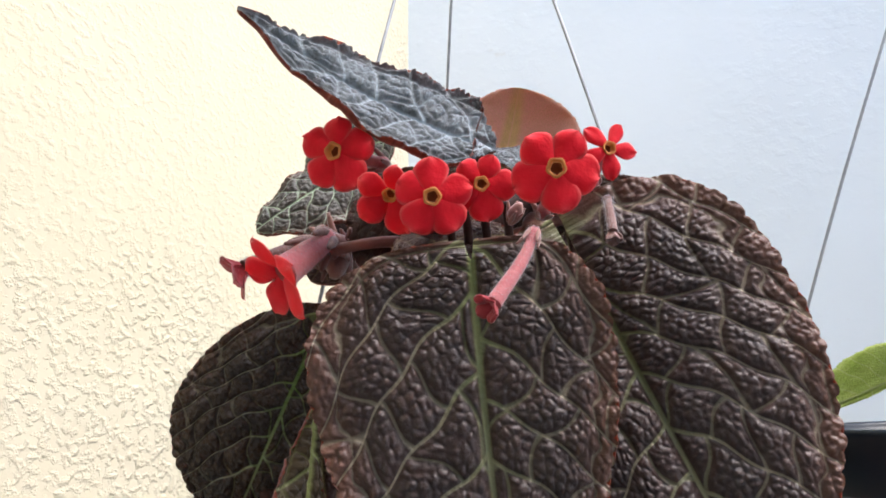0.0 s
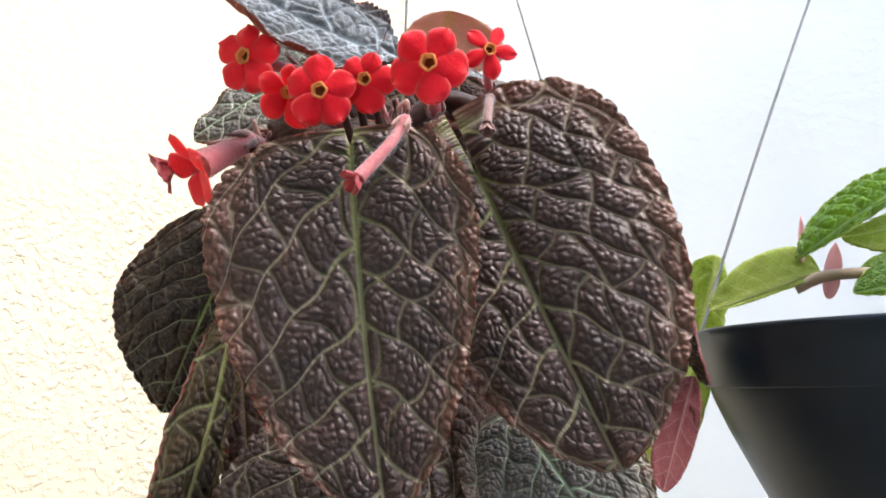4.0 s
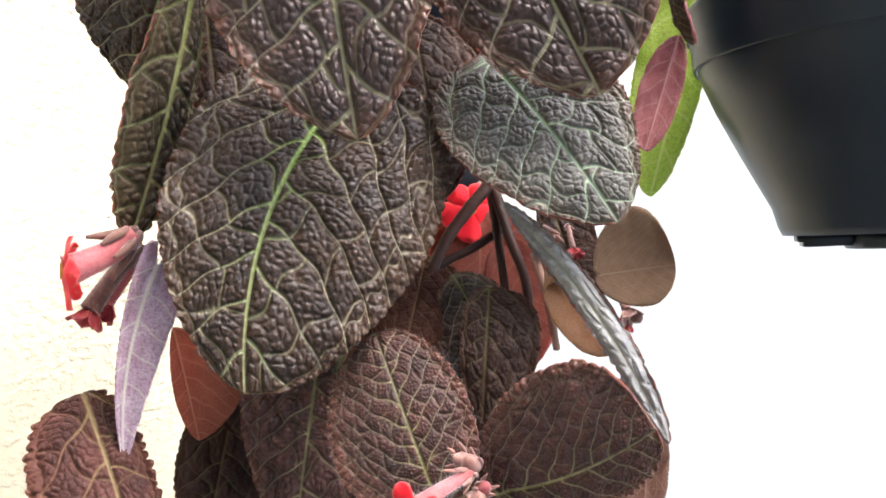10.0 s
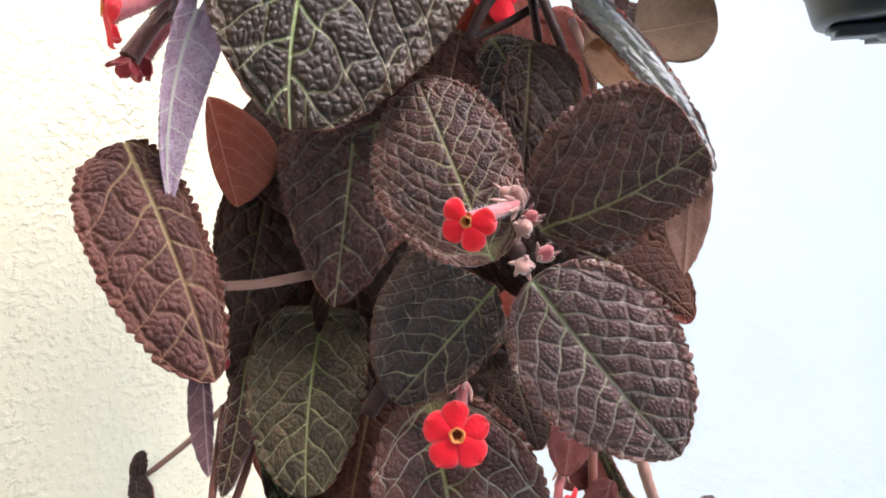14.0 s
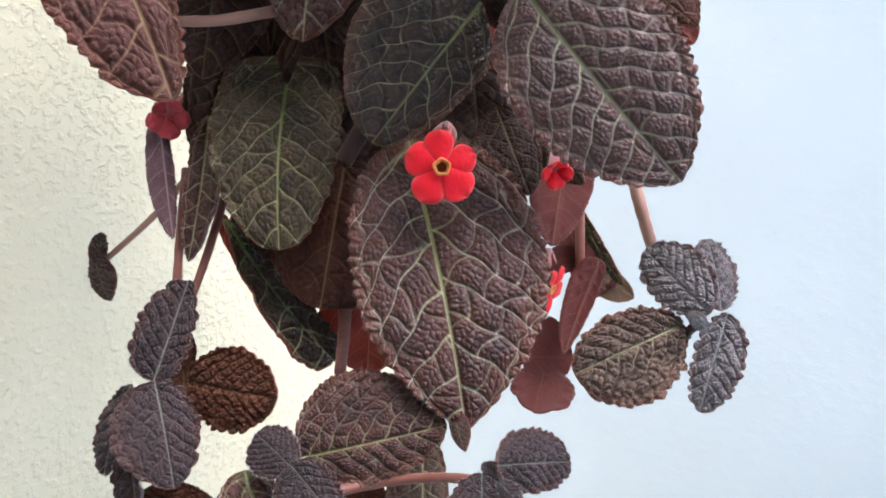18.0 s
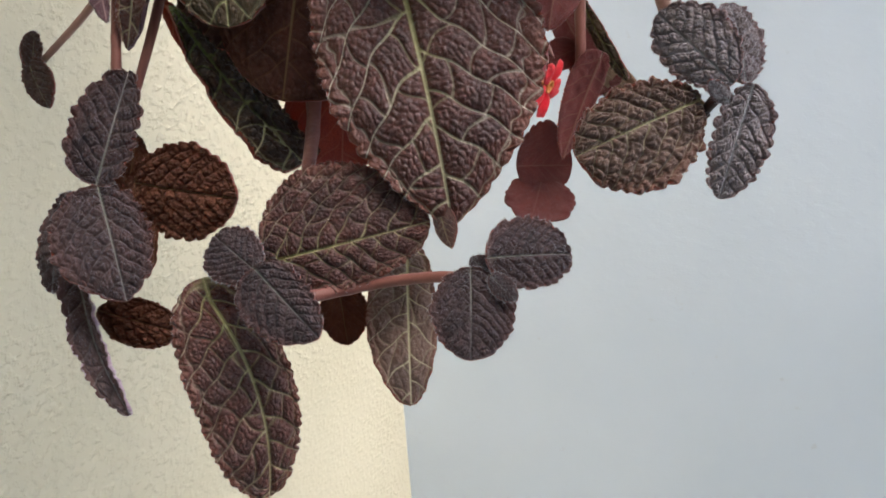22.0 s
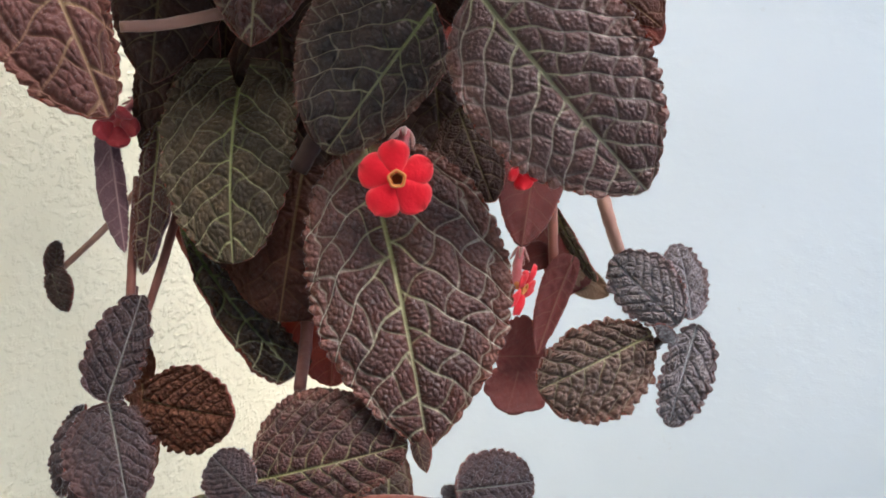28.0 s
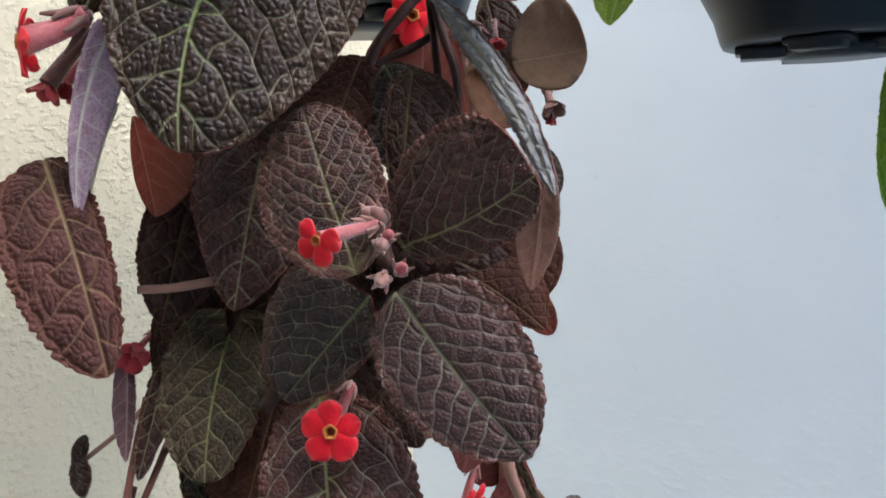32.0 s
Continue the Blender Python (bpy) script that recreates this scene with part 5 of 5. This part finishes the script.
leaf(violet, (0.0323, 0.3150, 1.7276), (0.0390, 0.3050, 1.6900), (0.1, -0.97, 0.2), 0.0177, 0.0177, SHADE_BROWN, seed=125, fine=0.6)
leaf(violet, (-0.0276, 0.3400, 1.8336), (-0.0510, 0.3300, 1.8019), (0.1,-0.95,0.3), 0.0183, 0.0183, SHADE_BROWN, seed=126, fine=0.6)
leaf(violet, (-0.0093, 0.2980, 1.8331), (-0.0048, 0.2920, 1.7895), (0.0,-0.99,0.1), 0.0265, 0.0265, SHADE_BROWN, seed=127, fine=0.6)
leaf(violet, (0.0411, 0.3000, 1.8329), (0.0475, 0.2950, 1.7874), (0.0,-0.99,0.1), 0.0185, 0.0185, SHADE_BROWN, seed=128, fine=0.6)
leaf(violet, (0.0202, 0.3000, 1.5767), (0.0108, 0.2950, 1.5334), (0.05, -0.97, 0.2), 0.0201, 0.0201, SHADE_BROWN, seed=129, fine=0.6)
leaf(violet, (0.0610, 0.2900, 1.5663), (0.1065, 0.2880, 1.5467), (0.05, -0.97, 0.2), 0.0139, 0.0139, SHADE_BROWN, seed=130, fine=0.6)
leaf(violet, (-0.0358, 0.3180, 1.5517), (-0.0548, 0.3120, 1.5031), (0.05, -0.97, 0.2), 0.0131, 0.0131, SHADE_BROWN, seed=131, fine=0.6)
leaf(violet, (0.0378, 0.3000, 1.5703), (0.0418, 0.2970, 1.5392), (0.05, -0.97, 0.2), 0.0157, 0.0157, SHADE_BROWN, seed=132, fine=0.6)
leaf(violet, (-0.0250, 0.3220, 1.5547), (-0.0293, 0.3180, 1.5231), (0.05, -0.97, 0.2), 0.0145, 0.0145, SHADE_BROWN, seed=133, fine=0.6)
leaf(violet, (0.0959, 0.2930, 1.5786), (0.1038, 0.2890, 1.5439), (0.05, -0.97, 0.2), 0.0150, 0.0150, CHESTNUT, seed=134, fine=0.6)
leaf(violet, (0.0002, 0.3120, 1.6260), (0.0014, 0.3080, 1.5898), (0.05, -0.97, 0.2), 0.0182, 0.0182, SHADE_BROWN, seed=135, fine=0.6)
leaf(lime, (0.1925, 0.3494, 1.7676), (0.1432, 0.3383, 1.7494), (-0.207, 0.978, 0.01), 0.0155, 0.0027, LIME, under=LIME_UNDER, seed=90, cup=-0.1, arch=-0.03, label="lime green leaf hanging over the rim", round_base=0.42, round_tip=0.66, lobe=0.01, bend=0.001)
leaf(lime, (0.2308, 0.3355, 1.8054), (0.1750, 0.3257, 1.7688), (0.02, -0.978, 0.21), 0.0035, 0.0124, LIME, under=LIME_UNDER, seed=91, arch=0.06, quilt=1.8, ridge=0.02, cup=-0.5, pairs=9, label="green leaf with silver veins", round_base=0.41, round_tip=0.65, lobe=0.05, bend=-0.012)
leaf(lime, (0.2587, 0.3496, 1.7932), (0.2003, 0.342, 1.7805), (-0.151, 0.983, 0.105), 0.0073, 0.0122, LIME, under=LIME_UNDER, seed=92, arch=-0.05)
leaf(lime, (0.2347, 0.3245, 1.7639), (0.1935, 0.3184, 1.7548), (0.118, -0.984, 0.132), 0.0045, 0.0118, LIME, under=LIME_UNDER, seed=93, arch=0.04)
leaf(lime, (0.2404, 0.3589, 1.774), (0.2128, 0.3582, 1.7679), (-0.071, -0.903, 0.423), 0.0065, 0.0065, LIME, seed=94, under=LIME_UNDER)
leaf(lime, (0.1698, 0.4307, 1.7776), (0.1403, 0.4321, 1.6665), (0.174, 0.984, -0.035), 0.0237, 0.0120, LIME, under=LIME_UNDER, seed=95, label="lime green leaf hanging behind the pot", round_base=0.49, round_tip=0.60, lobe=0.08, bend=0.003)
leaf(lime, (0.257, 0.3582, 1.6425), (0.2515, 0.3499, 1.5741), (-0.352, -0.925, 0.14), 0.0071, 0.0076, LIME, seed=96, under=LIME_UNDER)
leaf(lime, (0.1946, 0.3450, 1.7576), (0.1978, 0.3430, 1.7788), (0.35, 0.90, 0.2), 0.0040, 0.0032, PINK_UNDER, under=PINK_UNDER, seed=97, fine=0.6, quilt=0.3, cup=0.5, round_tip=0.8)
leaf(lime, (0.1844, 0.3450, 1.7725), (0.1841, 0.3430, 1.7904), (0.35, 0.90, 0.2), 0.0016, 0.0013, PINK_UNDER, under=PINK_UNDER, seed=98, fine=0.6, quilt=0.3, cup=0.5, round_tip=0.8)
leaf(violet, (0.035, 0.2433, 1.4307), (0.0375, 0.236, 1.4228), (-0.401, -0.732, 0.551), 0.0037, 0.0027, ROSY, seed=84, fine=0.6, round_tip=0.9)
stem(violet, [(-0.0569, 0.3026, 1.5004), (-0.0574, 0.2893, 1.4769), (-0.0578, 0.2818, 1.461)], 0.0016, 0.0015, STEM)
stem(violet, [(-0.0432, 0.3011, 1.4922), (-0.048, 0.291, 1.4743), (-0.0541, 0.2829, 1.4566)], 0.0016, 0.0014, STEM)
stem(violet, [(-0.0584, 0.3176, 1.4986), (-0.078, 0.3235, 1.4802), (-0.0985, 0.3269, 1.464)], 0.0014, 0.0012, STEM_PALE)
stem(violet, [(-0.0191, 0.2901, 1.552), (-0.0363, 0.2857, 1.5494), (-0.048, 0.2808, 1.5493)], 0.0019, 0.0017, STEM_PALE)
stem(violet, [(0.0928, 0.2797, 1.5022), (0.0954, 0.2713, 1.487), (0.1, 0.2745, 1.4733), (0.1055, 0.281, 1.4602)], 0.0022, 0.0018, STEM_PALE)
stem(violet, [(-0.0033, 0.3056, 1.4634), (-0.003, 0.2917, 1.4464), (-0.0017, 0.2643, 1.4378)], 0.0026, 0.002, STEM)
stem(violet, [(-0.0044, 0.2345, 1.4113), (0.0129, 0.2396, 1.4121), (0.0267, 0.2348, 1.4155), (0.037, 0.2277, 1.4186), (0.0472, 0.2202, 1.4209)], 0.0017, 0.0014, STEM)
stem(violet, [(-0.0613, 0.2969, 1.4639), (-0.0624, 0.286, 1.4472), (-0.0609, 0.2685, 1.4355), (-0.0732, 0.2611, 1.4066)], 0.0015, 0.0012, STEM)
stem(violet, [(0.0893, 0.3622, 1.4821), (0.0892, 0.3593, 1.4608), (0.0891, 0.3577, 1.4432)], 0.0022, 0.002, STEM)
stem(violet, [(0.1088, 0.2608, 1.4488), (0.1072, 0.2605, 1.4482), (0.1088, 0.2542, 1.4539)], 0.0015, 0.0015, STEM_DARK)
stem(violet, [(0.0617, 0.3289, 1.6835), (0.0604, 0.3242, 1.6701), (0.0517, 0.319, 1.6588), (0.0422, 0.3137, 1.6455), (0.034, 0.3063, 1.6259)], 0.0028, 0.002, STEM_DARK)
stem(violet, [(0.0572, 0.3283, 1.6771), (0.0614, 0.324, 1.6658), (0.0664, 0.3176, 1.6482), (0.0722, 0.3123, 1.6313), (0.0741, 0.3014, 1.6093)], 0.0024, 0.0016, STEM_DARK)
stem(violet, [(0.0593, 0.3281, 1.6694), (0.0616, 0.3235, 1.6529), (0.0631, 0.3211, 1.642), (0.0653, 0.3144, 1.623)], 0.0018, 0.0016, STEM_DARK)
stem(violet, [(0.0644, 0.3276, 1.6508), (0.0524, 0.3244, 1.6434), (0.0417, 0.3204, 1.6382), (0.0315, 0.3123, 1.63)], 0.0018, 0.0014, STEM_DARK)
stem(violet, [(0.0754, 0.3099, 1.6415), (0.0795, 0.2975, 1.6254), (0.0813, 0.2848, 1.6096)], 0.0016, 0.0012, STEM_PALE)
stem(violet, [(-0.0516, 0.2768, 1.6204), (-0.0563, 0.2738, 1.6058), (-0.0588, 0.2711, 1.593), (-0.0596, 0.2697, 1.5856), (-0.0598, 0.2683, 1.5784)], 0.002, 0.0006, STEM_CREAM)
stem(lime, [(0.1824, 0.3495, 1.7599), (0.1932, 0.3455, 1.7646), (0.2101, 0.3402, 1.7654), (0.2329, 0.3395, 1.7641)], 0.0026, 0.0022, STEM_BEIGE)
stem(violet, [(0.0247, 0.2977, 1.5483), (0.0132, 0.284, 1.523), (0.001, 0.281, 1.5036)], 0.004, 0.003, STEM_DARK)
stem(violet, [(0.0543, 0.3155, 1.6003), (0.0435, 0.302, 1.5763), (0.053, 0.2608, 1.5623)], 0.004, 0.003, STEM_DARK)
stem(violet, [(0.0165, 0.3339, 1.5451), (0.0038, 0.3157, 1.5092), (-0.0033, 0.3056, 1.4634)], 0.0035, 0.0026, STEM_DARK)
stem(violet, [(0.0165, 0.3339, 1.5451), (-0.0348, 0.3171, 1.5184), (-0.0584, 0.3176, 1.4986)], 0.003, 0.0016, STEM)
stem(violet, [(-0.0027, 0.3002, 1.8248), (0.0098, 0.2924, 1.8103), (0.0339, 0.2919, 1.8254), (0.0534, 0.2935, 1.821)], 0.004, 0.004, STEM_DARK)
stem(violet, [(-0.0383, 0.2919, 1.8065), (-0.0189, 0.2904, 1.8092), (0.0102, 0.2941, 1.8088), (0.0419, 0.2945, 1.8172)], 0.002, 0.002, STEM)
stem(violet, [(0.004, 0.2732, 1.7997), (0.0033, 0.2674, 1.8061), (0.0022, 0.2616, 1.8122)], 0.0016, 0.0013, STEM_DARK)
stem(violet, [(0.0091, 0.273, 1.8037), (0.0083, 0.2672, 1.8101), (0.0072, 0.2614, 1.8162)], 0.0016, 0.0013, STEM_DARK)
stem(violet, [(0.0152, 0.2735, 1.8017), (0.0143, 0.2677, 1.8081), (0.0131, 0.2619, 1.8142)], 0.0016, 0.0013, STEM_DARK)
stem(violet, [(0.0224, 0.2737, 1.8037), (0.0214, 0.2679, 1.81), (0.02, 0.2621, 1.8161)], 0.0016, 0.0013, STEM_DARK)
flower(violet, (-0.0345, 0.264, 1.8336), (-0.363, -0.924, -0.124), 0.0259, (-0.0198, 0.2888, 1.8368), seed=1, lean=0.5)
flower(violet, (-0.0157, 0.254, 1.8164), (-0.162, -0.883, -0.44), 0.0204, (-0.0151, 0.2758, 1.825), seed=2, open_=0.66, curl=-0.4, lean=0.3)
flower(violet, (-0.0026, 0.2425, 1.8128), (-0.002, -0.971, -0.24), 0.0236, (-0.0002, 0.2734, 1.8109), seed=3, lean=0.63)
flower(violet, (0.0119, 0.2437, 1.8169), (-0.101, -0.966, -0.238), 0.0198, (0.0148, 0.2779, 1.8137), seed=4, lean=0.2)
flower(violet, (0.0332, 0.237, 1.8196), (-0.15, -0.971, -0.187), 0.0253, (0.0331, 0.2727, 1.8142), seed=5, lean=0.1)
flower(violet, (0.0527, 0.257, 1.8317), (0.215, -0.967, -0.135), 0.0191, (0.0524, 0.2855, 1.827), seed=6, squash=0.68, curl=-0.25, lean=0.2)
flower(violet, (-0.0520, 0.2720, 1.7950), (-0.66, -0.45, -0.60), 0.0290, (-0.0408, 0.2960, 1.8110), seed=7, open_=0.5, curl=-0.35, squash=0.95, lean=0.5, sepal_mat=SEPAL_DRY, fat=1.7)
flower(violet, (-0.0670, 0.2850, 1.7990), (-0.80, -0.25, -0.5), 0.0170, (-0.0471, 0.3000, 1.8114), seed=23, open_=0.2, curl=-0.5, petal_mat=PETAL_DRY, tube_mat=SEPAL_DRY, sepal_mat=SEPAL_DRY, fat=1.6)
flower(violet, (0.0134, 0.2240, 1.7788), (-0.70, -0.45, -0.55), 0.0105, (0.0263, 0.2360, 1.8009), seed=8, open_=0.3, petal_mat=PETAL_DRY, squash=0.9, fat=1.9)
flower(violet, (0.0516, 0.2520, 1.8035), (-0.009, -0.2, -0.98), 0.0080, (0.0530, 0.2650, 1.8175), seed=10, open_=0.2, petal_mat=SEPAL_DRY, tube_mat=SEPAL_DRY, calyx=False, fat=1.8)
flower(violet, (-0.0735, 0.2540, 1.6400), (-0.90, -0.40, 0.05), 0.0235, (-0.0565, 0.2670, 1.6505), seed=11, lean=0.3, sepal_mat=SEPAL_DRY, curl=-0.25, fat=1.9)
flower(violet, (-0.0724, 0.2680, 1.6260), (-0.25, -0.30, -0.92), 0.0150, (-0.0610, 0.2820, 1.6460), seed=12, open_=0.25, petal_mat=PETAL_DRY, tube_mat=SEPAL_DRY, sepal_mat=SEPAL_DRY, squash=0.8, fat=2.0)
flower(violet, (-0.0713, 0.2788, 1.6277), (-0.398, -0.267, -0.878), 0.0139, (-0.0638, 0.2899, 1.6418), seed=22, open_=0.12, petal_mat=PETAL_DRY, calyx=False, fat=1.5)
flower(violet, (0.0378, 0.2260, 1.5745), (-0.35, -0.93, -0.10), 0.0158, (0.0521, 0.2470, 1.5778), seed=13, open_=0.80, missing=1, lean=0.28, curl=-0.25, fat=1.5)
flower(violet, (0.0332, 0.2556, 1.504), (0.013, -0.987, 0.163), 0.0229, (0.0347, 0.2813, 1.5138), seed=14, lean=0.63, curl=-0.08)
flower(violet, (-0.061, 0.3015, 1.5192), (0.306, -0.946, -0.112), 0.0156, (-0.0592, 0.3182, 1.5252), seed=15, open_=0.4, petal_mat=PETAL_DRY)
flower(violet, (0.0755, 0.3450, 1.4415), (0.80, -0.50, -0.35), 0.0215, (0.0760, 0.3600, 1.4540), seed=16, squash=0.85, curl=-0.3, open_=0.75)
flower(violet, (0.0740, 0.3190, 1.4945), (0.25, -0.85, -0.45), 0.0135, (0.0790, 0.3370, 1.5040), seed=17, open_=0.45, fat=1.6)
flower(violet, (0.0511, 0.3395, 1.6592), (0.273, -0.955, 0.119), 0.0250, (0.0555, 0.365, 1.6696), seed=18)
flower(violet, (0.1097, 0.3134, 1.6142), (-0.005, -0.083, -0.997), 0.0063, (0.1095, 0.3202, 1.6239), seed=19, open_=0.1, petal_mat=PETAL_DRY, tube_mat=SEPAL_DRY, calyx=False)
flower(violet, (0.1094, 0.3131, 1.6196), (0.273, -0.503, -0.82), 0.0133, (0.1072, 0.3188, 1.6277), seed=20, open_=0.2, petal_mat=SEPAL_DRY, tube_mat=SEPAL_DRY, fat=1.3)
flower(violet, (0.0887, 0.2989, 1.643), (0.111, -0.349, -0.931), 0.0099, (0.0877, 0.3092, 1.6515), seed=21, open_=0.25, petal_mat=PETAL_DRY, tube_mat=SEPAL_DRY)
bud(violet, (-0.0374, 0.3074, 1.804), (-0.311, -0.703, 0.639), 0.0176, seed=21, mat=SEPAL_DRY, sepal_mat=SEPAL_DRY)
bud(violet, (-0.0387, 0.3007, 1.8069), (-0.816, -0.504, 0.283), 0.0136, seed=22, mat=SEPAL_DRY, sepal_mat=SEPAL_DRY)
bud(violet, (-0.0371, 0.3043, 1.8097), (-0.033, -0.563, -0.826), 0.0141, seed=23, mat=SEPAL_DRY, sepal_mat=SEPAL_DRY)
bud(violet, (0.055, 0.248, 1.5729), (0.424, -0.816, 0.393), 0.0068, seed=1)
bud(violet, (0.0596, 0.2471, 1.5619), (0.376, -0.786, 0.491), 0.0070, seed=2)
bud(violet, (0.0515, 0.2545, 1.5791), (-0.399, -0.826, 0.397), 0.0084, seed=3, mat=SEPAL)
bud(violet, (0.0538, 0.2477, 1.5713), (0.187, -0.982, 0.031), 0.0081, seed=4, mat=SEPAL)
bud(violet, (0.0545, 0.2485, 1.56), (-0.02, -0.996, -0.084), 0.0082, seed=5, mat=SEPAL)
bud(violet, (0.0531, 0.2524, 1.5776), (-0.123, -0.799, 0.589), 0.0094, seed=6, mat=SEPAL)
bud(violet, (-0.0391, 0.3039, 1.8117), (-0.296, -0.682, -0.669), 0.0150, seed=7, mat=SEPAL_DRY)
bud(violet, (-0.0351, 0.3045, 1.8087), (-0.242, -0.935, 0.26), 0.0115, seed=8, mat=SEPAL)
bud(violet, (-0.0371, 0.3039, 1.8117), (-0.899, -0.438, 0.008), 0.0116, seed=9, mat=SEPAL_DRY)
bud(violet, (0.0366, 0.3023, 1.8191), (-0.572, -0.751, -0.33), 0.0125, seed=10, mat=SEPAL)
bud(violet, (0.0397, 0.3021, 1.8201), (0.071, -0.997, -0.033), 0.0102, seed=11, mat=SEPAL_DRY)
bud(violet, (0.022, 0.2628, 1.8102), (0.356, -0.75, 0.557), 0.0071, seed=12, mat=SEPAL)
bud(violet, (0.0791, 0.3075, 1.6499), (0.29, -0.665, -0.688), 0.0083, seed=13, mat=SEPAL_DRY)
